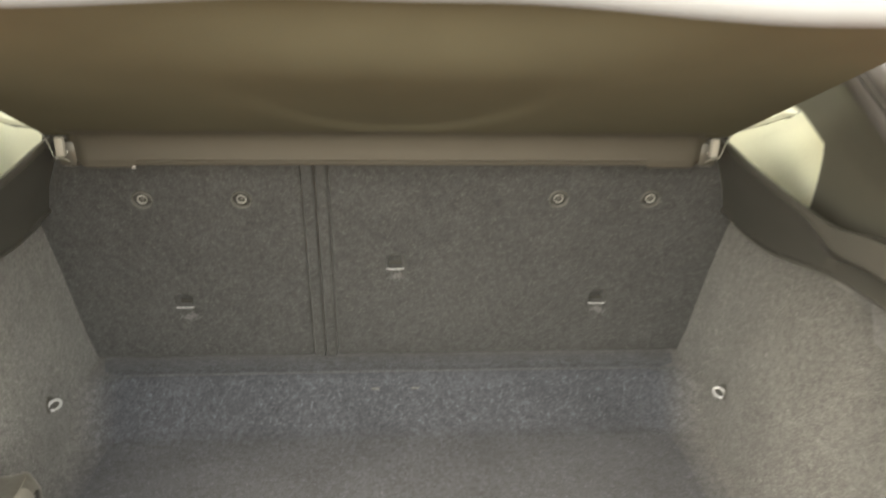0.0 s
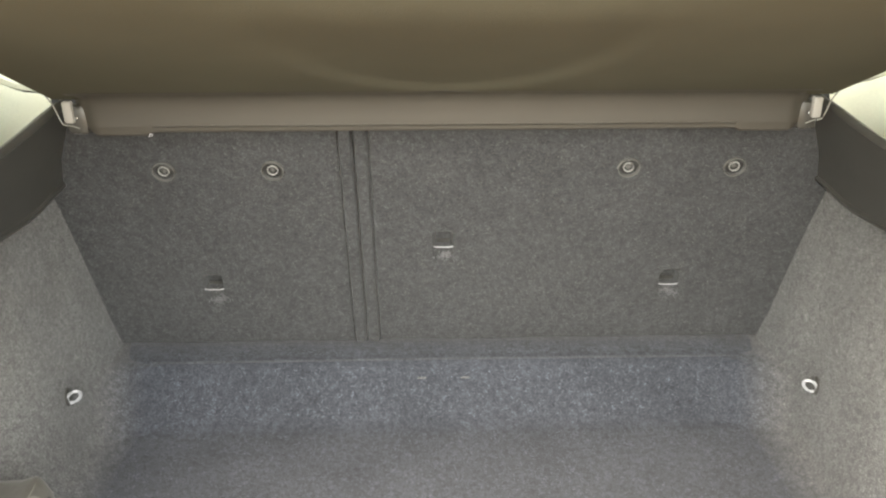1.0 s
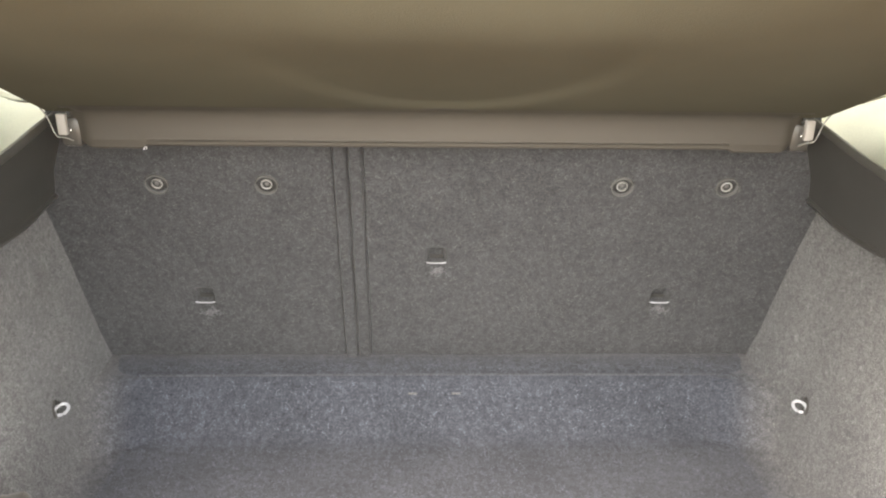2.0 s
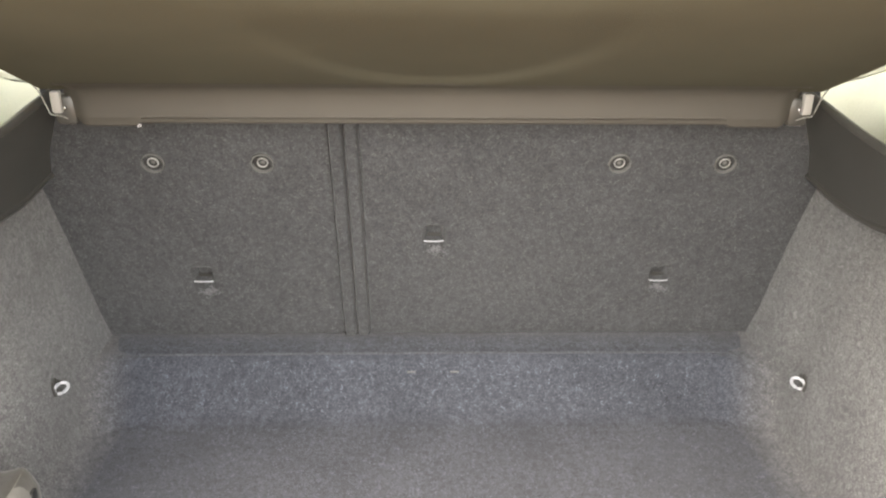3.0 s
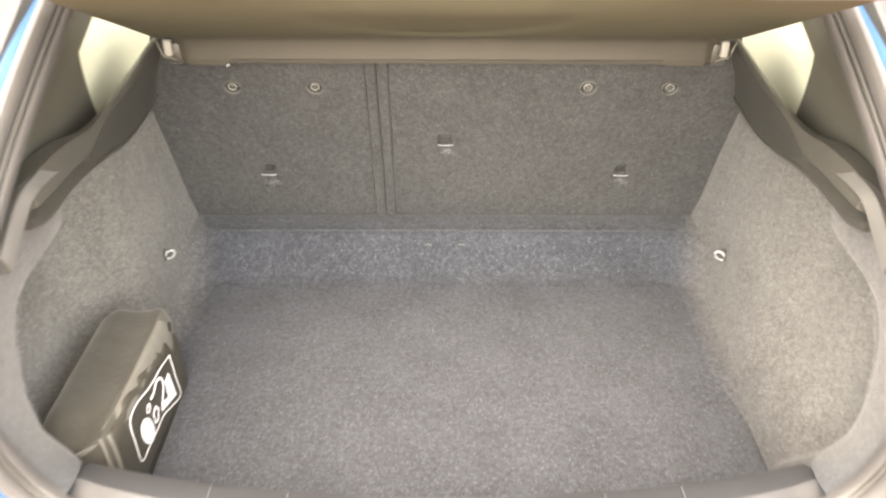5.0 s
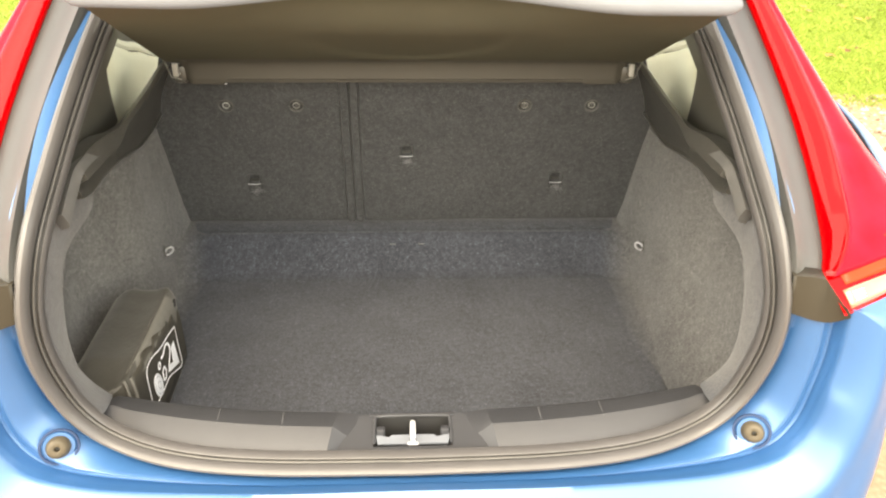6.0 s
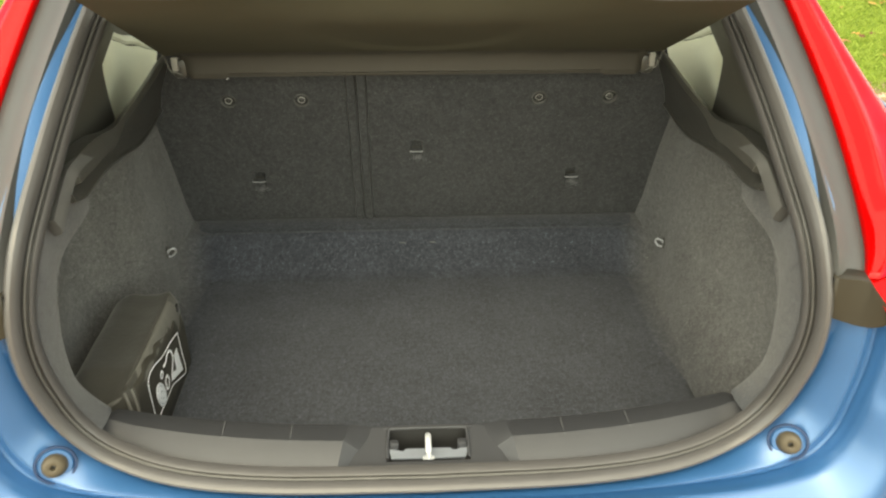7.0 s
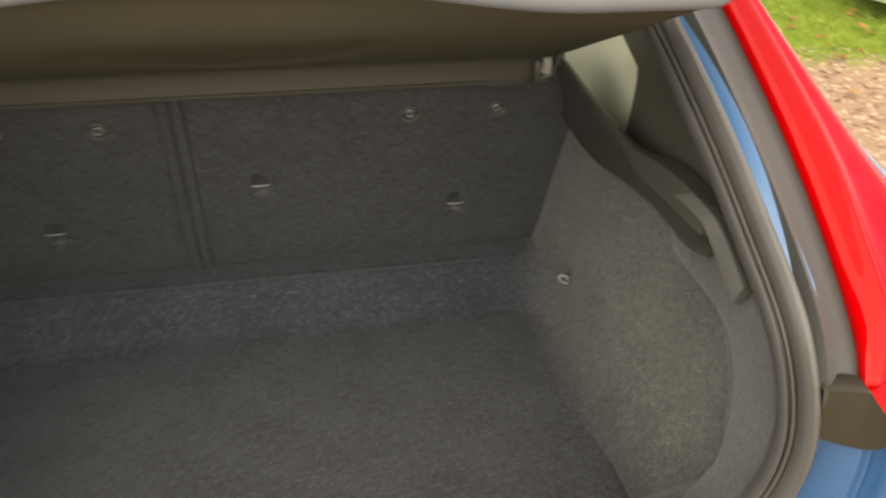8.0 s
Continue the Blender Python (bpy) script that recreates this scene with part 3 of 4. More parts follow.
    # dark pillar trim from the seal back to the pale lining
    pil = thing("pillar_trim", "black plastic pillar trim inside the seal", "pillar trim", "pillar trims", at=(s * 0.47, 0.4, 0.6))
    inv = Matrix.Translation(-pil.location)
    side = [f for f in FR if f[0].z > 0.43 and f[0].x * s > 0.05]
    side.sort(key=lambda f: f[0].z)
    rows = []
    for p, t, inw, deep in side:
        a = p + inw * 0.025 + deep * 0.018
        f = min(1.0, (p.z - 0.43) / 0.36)
        h = 0.440 + 0.40 * f
        fore = 0.513 + 1.9 * (0.535 - h) ** 2 if h < 0.552 else min(0.514 + 2.5 * (h - 0.552), 0.70)
        end = Vector((s * (0.507 - 0.10 * smooth01((p.z - 0.70) / 0.15)), fore, h))
        rows.append([inv @ q for q in (a, a + deep * 0.012 + Vector((s * 0.002, 0, 0)), a.lerp(end, 0.25) + Vector((s * 0.014, 0, -0.004)), a.lerp(end, 0.5) + Vector((s * 0.016, 0, -0.004)), a.lerp(end, 0.8) + Vector((s * 0.008, 0, 0)), end, end + Vector((s * 0.02, 0.006, 0)))])
    put("panel", sheet(rows), PILLAR_PLASTIC, pil, sharp=60)

    # pale lining of the rear pillar beyond
    pale = thing("pillar_lining", "pale woven rear pillar lining", "pillar lining", "pillar linings", at=(s * 0.55, 0.6, 0.6))
    inv = Matrix.Translation(-pale.location)
    rows, frame_rows, window_light_rows = [], [], []
    for i in range(31):
        y = 0.47 + 0.85 * i / 30
        x = 0.512 + 0.05 * smooth01((y - 0.47) / 0.35)
        lo = 0.42 - 0.12 * smooth01((y - 0.70) / 0.12)
        top = 0.555 - 0.343 * (y - 0.667) + 0.006 * noise.noise(Vector((y * 14, s, 0)))
        rows.append([inv @ Vector((s * (x + dx), y, z)) for z, dx in [(lo + (top - 0.003 - lo) * k / 12, 0) for k in range(13)] + [(top - 0.001, 0.001), (top, 0.004), (top, 0.014)]])
        frame_rows.append([inv @ Vector((s * (x + 0.014 - 0.05 * smooth01((z - 0.6) / 0.4)), y, z)) for z in (top - 0.02 + (0.94 - top) * k / 12 for k in range(13))])
        if y > 0.645:
            h = 0.020 * smooth01((y - 0.645) / 0.08)
            window_light_rows.append([inv @ Vector((s * (x + dx), y, top + 0.0045 + dz * h)) for dx, dz in ((0.014, 0.0), (0.008, 0.05), (0.005, 0.35), (0.007, 0.8), (0.014, 1.0))])
    put("panel", sheet(rows), PALE, pale, thick=0.002)
    put("window_frame", sheet(frame_rows), PILLAR_PLASTIC, pale, "dark window surround above the lining", thick=0.002)
    # pale satin strip stands in for daylight at the side window
    put("window_light", sheet(window_light_rows), PALE_GLOSS, pale, "pale strip standing in for window light")

# ---- car shell that closes the boot and cabin ----
car = thing("car_body", "metallic blue hatchback with its tailgate opening uncovered", "car", at=(0, 0.5, GROUND_Z))
cinv = Matrix.Translation(-car.location)
# blue flange right round the seal
put("flange", sheet([[cinv @ q for q in r] for r in along([(0.004, 0.017), (-0.001, 0.0110), (-0.010, 0.0080), (-0.019, 0.0048), (-0.0225, 0.0044), (-0.024, 0.025)], True)], close_v=True), BLUE, car, sharp=20)
# rear quarter corners below the lamps: flange face, fold and outer skin
FOLD = [(0, -0.050, 0.143), (0.2, -0.045, 0.138), (0.36, -0.030, 0.134), (0.455, -0.020, 0.140), (0.515, -0.012, 0.158), (0.546, -0.008, 0.200), (0.558, -0.006, 0.262), (0.564, -0.003, 0.32), (0.562, 0.0, 0.386)]
INNER = [(0, -0.018, 0.134), (0.2, -0.013, 0.134), (0.33, 0.004, 0.137), (0.42, 0.030, 0.150), (0.485, 0.038, 0.20), (0.506, 0.034, 0.26), (0.512, 0.028, 0.32), (0.512, 0.028, 0.372)]
FACE_OUT = Vector((0, -1, 0.35)).normalized()


def rear_column(p, q, f):
    """From under the seal across the flange, a small ridge and a groove to the outer skin."""
    way = (q - p).normalized()
    k = min(1.0, (q - p).length / 0.055)
    pts = [p + Vector((0, 0.014, 0)), p - FACE_OUT * 0.005, p + way * 0.006 * k - FACE_OUT * 0.005, p + way * 0.010 * k, p.lerp(q, 0.4) + FACE_OUT * 0.0015]
    for a, h in ((-0.028, 0.0015), (-0.023, 0.0002), (-0.018, -0.0045), (-0.0135, -0.0100), (-0.0105, -0.0118), (-0.0092, -0.0105), (-0.0075, -0.0105), (-0.0060, -0.0150), (-0.0030, -0.0185), (0.0005, -0.0165), (0.0030, -0.0080), (0.0050, -0.0018), (0.0080, 0.0)):
        pts.append(q + way * a * k + FACE_OUT * h * (0.5 + 0.5 * k))
    out = Vector((0.9 * f ** 2, -1 + 0.7 * f ** 2, -0.25 * (1 - f))).normalized()
    skin = curve_through([q + way * 0.009 * k, q + out * 0.030 - Vector((0, 0, 0.008 + 0.01 * (1 - f))), q + out * 0.06 - Vector((0, 0, 0.03)), q + out * 0.085 + Vector((0, 0.02 * f, -0.075)),
                          q + out * 0.105 + Vector((0, 0.03 * f, -0.16)), q + out * 0.10 + Vector((0, 0.03 * f, -0.30))], 34)
    for v in skin:
        # the bumper's cover stands a little proud of the wing
        proud = smooth01((0.597 - v.x) / 0.026) * smooth01((0.272 - v.z) / 0.026)
        pts.append(v + FACE_OUT * 0.0035 * proud)
    return pts


for s in (-1, 1):
    a, b = curve_through(INNER, 90), curve_through(FOLD, 90)
    rows = [[cinv @ Vector((s * v.x, v.y, v.z)) for v in rear_column(p, q, i / 89)] for i, (p, q) in enumerate(zip(a, b))]
    put("rear_panel", sheet(rows), BLUE, car, sharp=60)
    # the wing round the corner under the lamp
    edge, before = rear_column(a[-1], b[-1], 1.0)[-34:], rear_column(a[-6], b[-6], 84 / 89)[-34:]
    foot_line = curve_through([(0.560, -0.006, 0.386), (0.615, 0.020, 0.392), (0.690, 0.056, 0.398), (0.730, 0.105, 0.34), (0.748, 0.130, 0.22), (0.75, 0.135, 0.09)], 34)
    rows = []
    for v, o, w in zip(edge, before, foot_line):
        d = (w - v).length
        t0, t1 = (v - o).normalized() * d, (w - v) + Vector((0, 0.6, 0.2)) * d
        rows.append([cinv @ Vector((s * q.x, q.y, q.z)) for q in ((2 * u ** 3 - 3 * u * u + 1) * v + (u ** 3 - 2 * u * u + u) * t0 + (3 * u * u - 2 * u ** 3) * w + (u ** 3 - u * u) * t1 for u in (j / 10 for j in range(11)))])
    put("wing", sheet(rows), BLUE, car, sharp=60)
    # side skin up to the window line, and the rear pillar above it
    for nm, y_end, prof_of in (("side_panel", 2.0, lambda w: ((w - 0.05, -0.30), (w, -0.1), (w + 0.02, 0.1), (w + 0.018, 0.28), (w - 0.004, 0.40), (w - 0.032, 0.455), (w - 0.075, 0.488))),
                               ("rear_pillar", 0.96, lambda w: ((w - 0.078, 0.515), (w - 0.15, 0.57), (w - 0.22, 0.72), (0.47, 0.90)))):
        rows = []
        for i in range(25):
            y_start = 0.12 if nm == "side_panel" else 0.52
            y = y_start + (y_end - y_start) * i / 24
            wx = 0.715 + 0.15 * smooth01((y + 0.1) / 0.7) if nm == "side_panel" else 0.66 + 0.20 * smooth01((y + 0.1) / 0.9)
            rows.append([cinv @ Vector((s * x, y + (0.0 if nm == "side_panel" else 0.95 * (z - 0.43) * (1 - i / 24)), z)) for x, z in prof_of(wx)])
        put(nm, sheet(rows), BLUE, car, thick=0.008)
# open tailgate overhead, hinged at the roof
gate = thing("tailgate", "open tailgate raised overhead with dark inner trim", "tailgate", at=(0, 0.80, 0.93))
rows, rows2 = [], []
for i in range(13):
    f = i / 12
    y, z = -0.02 - 0.96 * f, 0.03 + 0.56 * f + 0.12 * math.sin(math.pi * f)
    w = 0.48 + 0.14 * smooth01(f * 1.6)
    rows.append([Vector((w * (-1 + 2 * k / 16), y, z - 0.05 * abs(-1 + 2 * k / 16) ** 3)) for k in range(17)])
    rows2.append([Vector((0.93 * w * (-1 + 2 * k / 16), y, z - 0.05 - 0.05 * abs(-1 + 2 * k / 16) ** 3)) for k in range(17)])
put("outer_skin", sheet(rows), BLUE, gate, thick=0.03)
put("inner_trim", sheet(rows2), PLASTIC, gate, thick=0.01)
# roof skin and lining
rows = [[cinv @ Vector((-0.62 + 1.24 * k / 20, y, 0.90 + 0.05 * smooth01((y - 0.7) / 0.6) - 0.06 * abs(-1 + 2 * k / 20) ** 4)) for k in range(21)] for y in (0.80, 0.9, 1.1, 1.4, 1.8, 2.0)]
put("roof", sheet(rows), BLUE, car, thick=0.02)
tagged(put("ceiling", box(0, 1.42, 0.87, 1.1, 1.15, 0.012), PALE), "pale fabric roof lining", "ceiling", kind="structure")
tagged(put("wall_front", box(0, 2.0, 0.02, 1.7, 0.03, 0.80), LINING), "plain dark cabin bulkhead below the windscreen", "wall", kind="structure")
put("underbody", box(0, 0.95, -0.78 - GROUND_Z, 1.3, 2.0, 0.02), RUBBER_DARK, car, m=pose(0, -0.5, 0.53 - 0.53))

# grey gutter strip and lower corner piece beside each lamp
LAMP_IN = [(0.530, 0.022, 0.418), (0.538, 0.036, 0.430), (0.548, 0.073, 0.453), (0.559, 0.161, 0.504), (0.561, 0.273, 0.573), (0.549, 0.427, 0.671), (0.531, 0.56, 0.755)]
STRIP_IN = [(0.500, 0.028, 0.420), (0.499, 0.040, 0.448), (0.500, 0.075, 0.482), (0.503, 0.150, 0.530), (0.499, 0.249, 0.594), (0.490, 0.384, 0.672), (0.475, 0.54, 0.755)]
for s in (-1, 1):
    a, b = curve_through(STRIP_IN, 50), curve_through(LAMP_IN, 50)
    rows = [[cinv @ Vector((s * q.x, q.y, q.z)) for q in (p + Vector((-0.016, 0.012, -0.018)), p + Vector((-0.0045, 0.002, -0.003)), p + Vector((-0.0015, -0.0016, 0.003)), p.lerp(r, 0.12) + Vector((0, 0.0, 0.0)), p.lerp(r, 0.4) + Vector((0, 0.004, -0.006)), p.lerp(r, 0.8) + Vector((0, 0.004, -0.006)), r + Vector((0.012, 0.004, -0.006)))] for p, r in zip(a, b)]
    gutter = put("gutter_strip", sheet(rows), GREY_TRIM, car, "satin grey plastic gutter strip", thick=0.003)
    for q in ((0.500, 0.281, 0.602), (0.496, 0.345, 0.640)):
        put("drain_hole", disc(0.0003, 0.0034, 0.0, 0.0012, 14), RUBBER_DARK, gutter, m=cinv @ look((s * q[0], q[1], q[2]), (s * q[0], q[1] + 0.5, q[2] - 0.8)) @ Matrix.Diagonal((1, 1.6, 1, 1)))
    rows = [[cinv @ Vector((s * q.x, q.y, q.z)) for q in (p + Vector((-0.012, 0.014, -0.020)), r + Vector((0.0, 0.012, -0.018)), r + Vector((0.05, 0.03, -0.035)))] for p, r in zip(a, b)]
    put("lamp_bed", sheet(rows), RUBBER_DARK, car)
    a = curve_through([(0.494, 0.024, 0.424), (0.530, 0.014, 0.424), (0.536, 0.006, 0.418), (0.556, -0.012, 0.392)], 16)
    b = curve_through([(0.498, 0.024, 0.368), (0.525, 0.010, 0.364), (0.545, 0.000, 0.366), (0.566, -0.008, 0.378)], 16)
    rows = [[cinv @ Vector((s * q.x, q.y, q.z)) for q in (p + Vector((0, 0.02, 0.004)), p, p.lerp(r, 0.5) + Vector((0, -0.001, 0)), r, r + Vector((0, 0.02, -0.006)))] for p, r in zip(a, b)]
    put("corner_trim", sheet(rows), BROWN_TRIM, car, "black plastic corner piece", thick=0.003)


# ---- tail lamps ----
def tail_lamp(s):
    lamp = thing("tail_lamp", "glossy red tail lamp with a clear reversing lens", "tail lamp", "tail lamps", at=(s * 0.58, 0.15, 0.45))
    inv = Matrix.Translation(-lamp.location)
    inn = [(0.534, 0.024, 0.421), (0.538, 0.037, 0.430), (0.548, 0.073, 0.453), (0.559, 0.161, 0.504), (0.561, 0.273, 0.573), (0.549, 0.427, 0.671), (0.531, 0.56, 0.755)]
    rid = [(0.546, 0.022, 0.420), (0.566, 0.046, 0.439), (0.583, 0.078, 0.462), (0.597, 0.140, 0.492), (0.605, 0.240, 0.551), (0.586, 0.390, 0.646), (0.557, 0.55, 0.752)]
    out = [(0.690, 0.075, 0.440), (0.702, 0.098, 0.460), (0.698, 0.125, 0.472), (0.682, 0.175, 0.495), (0.650, 0.262, 0.550), (0.606, 0.415, 0.652), (0.566, 0.56, 0.754)]
    n = 60
    A, B, C = curve_through(inn, n), curve_through(rid, n), curve_through(out, n)
    up = Vector((0.05, -0.45, 0.85)).normalized()
    rows = []
    for a, b, c in zip(A, B, C):
        ridge = b + up * 0.005
        flat = smooth01((b - a).length / 0.03)
        pts = [a - up * 0.012, a - up * 0.002, a.lerp(ridge, 0.04) + up * 0.0015, a.lerp(ridge, 0.12) + up * 0.003 * flat, a.lerp(ridge, 0.45) + up * 0.0015 * flat, a.lerp(ridge, 0.88) - up * 0.0005 * flat, ridge,
               ridge.lerp(c, 0.06) - up * 0.0015, ridge.lerp(c, 0.3) - up * 0.001, ridge.lerp(c, 0.55) + up * 0.002, ridge.lerp(c, 0.8) + up * 0.003, c + up * 0.0015, c + Vector((0.006, 0.01, -0.005)),
               c + Vector((0.012, 0.03, -0.016)), c + Vector((0.018, 0.08, -0.04))]
        rows.append([inv @ Vector((s * q.x, q.y, q.z)) for q in pts])
    put("lens", sheet([r[:7] for r in rows]), RED, lamp, thick=0.002, sharp=50)
    put("side_lens", sheet([r[6:] for r in rows]), RED_SIDE_SHEEN, lamp, "side lens with paler painted-in reflections", thick=0.002, sharp=50)
    # red foot with the smoked indicator and the clear reversing lens let into it
    p00, p01, p10, p11 = Vector((0.534, 0.024, 0.421)), Vector((0.690, 0.075, 0.442)), Vector((0.5545, -0.012, 0.384)), Vector((0.690, 0.052, 0.398))

    def foot(u, v, h=0.0):
        q = p00.lerp(p01, u).lerp(p10.lerp(p11, u), v)
        return inv @ Vector((s * q.x, q.y - 0.9 * h - 0.006 * math.sin(math.pi * v), q.z + 0.4 * h))

    rows = [[foot(i / 16, -0.05) + Vector((0, 0.02, 0))] + [foot(i / 16, j / 8) for j in range(9)] + [foot(i / 16, 1.04) + Vector((0, 0.02, -0.002))] for i in range(17)]
    rows = [[q + Vector((0, 0.025, 0)) for q in rows[0]]] + rows
    put("foot", sheet(rows), RED, lamp, "glossy red foot of the lens", thick=0.002)
    rows = [[foot(0.10 + 0.90 * i / 12, 0.36 + 0.50 * j / 4, 0.0025) for j in range(5)] for i in range(13)]
    rear = put("reversing_lens", sheet(rows), CLEAR, lamp, "clear reversing lens", thick=0.003)
    # white bars stand in for the glints in the reversing lens
    for k in range(4):
        put("lens_glint", sheet([[foot(0.17 + 0.11 * i / 3, 0.46 + 0.07 * k + 0.02 * j, 0.0045) for j in range(2)] for i in range(4)]), PRINT, rear, "white bar painted in as a glint", thick=0.0006)
    put("indicator_lens", sheet([[foot(0.15 + 0.85 * i / 12, 0.28 - (0.28 + 0.55 * smooth01(i / 9)) * j / 5, 0.0040 * (0.2 + 0.8 * i / 12)) for j in range(6)] for i in range(13)]), AMBER, lamp, "smoked indicator lens", thick=0.003)
    return lamp


for s in (-1, 1):
    tail_lamp(s)


# ---- weatherstrip round the opening ----
strip = thing("weatherstrip", "ribbed black rubber seal round the boot opening", "rubber seal", at=(0, 0.0, 0.15))
inv = Matrix.Translation(-strip.location)
put("outer_lip", sheet([[inv @ q for q in r] for r in along([(-0.003, 0.012), (-0.002, 0.002), (0.003, -0.006), (0.008, -0.0085), (0.013, -0.008), (0.018, -0.004), (0.0205, 0.002), (0.021, 0.012)])], close_v=True), LIP_RUBBER, strip, "satin grey rubber lip")
put("groove", sheet([[inv @ q for q in r] for r in along([(0.019, 0.006), (0.024, 0.011), (0.030, 0.012), (0.035, 0.016)])], close_v=True), RUBBER_DARK, strip)
put("bead", sheet([[inv @ q for q in r] for r in along([(0.0268 + 0.0021 * math.cos(w), 0.009 + 0.0035 * math.sin(w)) for w in (math.pi * k / 4 for k in range(8))])], close_u=True, close_v=True), RUBBER, strip)
put("inner_lip", sheet([[inv @ q for q in r] for r in along([(0.0315, 0.018), (0.0325, 0.010), (0.0345, 0.0075), (0.0370, 0.010), (0.038, 0.018), (0.036, 0.024)])], close_v=True), LIP_RUBBER, strip)


# ---- sill trim with the latch ----
def sill_y(x):
    """The seal's inner line along the sill."""
    return -0.008 + 0.060 * min(1.0, abs(x) / 0.43) ** 2.6


def sill_in(x):
    return 0.074 + 0.058 * (abs(x) / 0.46) ** 2.4


sill = thing("sill_trim", "black plastic load sill trim with moulded ribs", "sill trim", at=(0, 0.06, 0.17))
inv = Matrix.Translation(-sill.location)
for s in (-1, 1):
    rows = []
    n = 60
    for i in range(n + 1):
        x = 0.122 + (0.466 - 0.122) * i / n
        y0 = sill_y(x)
        y1 = sill_in(x) - 0.035 * smooth01((x - 0.435) / 0.03)
        up = 0.012 * smooth01((x - 0.405) / 0.05)
        prof = [(y0, 0.150 + up), (y0 + 0.006, 0.156 + up), (y0 + (y1 - y0) * 0.50, 0.174 + up * 0.6), (y0 + (y1 - y0) * 0.54, 0.1755 + up * 0.5), (y0 + (y1 - y0) * 0.9, 0.173), (y1, 0.170), (y1 + 0.003, 0.160), (y1 + 0.003, 0.0)]
        cut = (0.0, 0.0, -0.007, -0.008, -0.015, -0.017, -0.017, -0.017)
        rows.append([inv @ Vector((s * (x + cut[j] * (1 - i / n) ** 8), y, z)) for j, (y, z) in enumerate(prof)])
    # chamfered inner end that falls to the latch plate
    end = [inv @ Vector((s * xx, yy, zz)) for (xx, yy, zz) in ((0.117, sill_y(0.117), 0.146), (0.115, sill_y(0.117) + 0.006, 0.150), (0.098, 0.034, 0.157), (0.094, 0.038, 0.158), (0.075, 0.068, 0.164), (0.072, 0.074, 0.166), (0.072, 0.077, 0.158), (0.072, 0.077, 0.0))]
    put("side_plate", sheet([end] + rows), SILL_PLASTIC, sill, sharp=24)
    for x in (0.186, 0.279):
        y0, y1 = sill_y(x), sill_in(x)
        put("rib", box(s * x, y0 + (y1 - y0) * 0.72 - 0.06, 0.0038, 0.0022, (y1 - y0) * 0.42, 0.003, 0.0008), RIB_GREY, sill)
rows = []
for i in range(25):
    x = -0.118 + 0.236 * i / 24
    y0 = sill_y(x)
    rows.append([inv @ Vector((x, y, z)) for y, z in ((y0, 0.146), (y0 + 0.006, 0.150), (0.019, 0.1535), (0.021, 0.152), (0.021, 0.11))])
put("latch_plate", sheet(rows), SILL_PLASTIC, sill)
for s in (-1, 1):
    rows = [[inv @ Vector((s * x, y, z)) for x in (0.0565, 0.075, 0.112)] for y, z in ((0.018, 0.1532), (0.035, 0.157), (0.05, 0.160), (0.068, 0.165), (0.075, 0.166), (0.077, 0.15), (0.077, 0.0))]
    put("latch_cheek", sheet(rows), SILL_PLASTIC, sill)
put("latch_back", box(0, 0.073 - 0.06, 0.158 - 0.17, 0.125, 0.006, 0.018, 0.002), SILL_PLASTIC, sill)
put("latch_rim", tube([inv @ Vector(q) for q in curve_through([(-0.055, 0.023, 0.1545), (-0.055, 0.045, 0.160), (-0.054, 0.066, 0.1655), (-0.047, 0.0695, 0.1665), (0.0, 0.070, 0.167), (0.047, 0.0695, 0.1665), (0.054, 0.066, 0.1655), (0.055, 0.045, 0.160), (0.055, 0.023, 0.1545)], 40)], 0.0026, 8), SILL_PLASTIC, sill)

latch = thing("latch_striker", "zinc plated latch striker in a recess of the sill", "latch striker", at=(0, 0.04, 0.14))
inv = Matrix.Translation(-latch.location)
put("well", sheet([[inv @ Vector(q) for q in r] for r in ([(-0.055, 0.0215, 0.1525), (-0.055, 0.07, 0.165), (0.055, 0.07, 0.165), (0.055, 0.0215, 0.1525)], [(-0.052, 0.023, 0.10), (-0.052, 0.066, 0.10), (0.052, 0.066, 0.10), (0.052, 0.023, 0.10)])], close_u=True), RUBBER_DARK, latch, smooth=False)
put("well_floor", box(0, 0.005, -0.041, 0.106, 0.044, 0.004), RUBBER_DARK, latch)
shape = [(-0.050, 0.0), (0.050, 0.0), (0.054, 0.016), (0.046, 0.020), (0.043, 0.014), (0.034, 0.012), (0.030, 0.016), (-0.030, 0.016), (-0.034, 0.012), (-0.043, 0.014), (-0.046, 0.020), (-0.054, 0.016)]
put("bracket", prism(shape, 0.003, inv @ pose(0, 0.0235, 0.1525, 8)), BRACKET, latch, "pale zinc bracket", smooth=False)
put("striker", tube([inv @ Vector(q) for q in curve_through([(0, 0.023, 0.155), (0, 0.027, 0.165), (0, 0.037, 0.172), (0, 0.050, 0.170), (0, 0.058, 0.156), (0, 0.060, 0.125)], 20)], 0.0042, 10), WHITE_METAL, latch, "bright steel striker loop")
put("striker_foot", box(0, 0.024 - 0.04, 0.0145, 0.016, 0.006, 0.003, 0.001), WHITE_METAL, latch)
for s in (-1, 1):
    put("clip", box(s * 0.046, 0.003, 0.019, 0.012, 0.010, 0.016, 0.002), SILL_PLASTIC, latch, m=pose(0, 0.0, 0.0, 0))

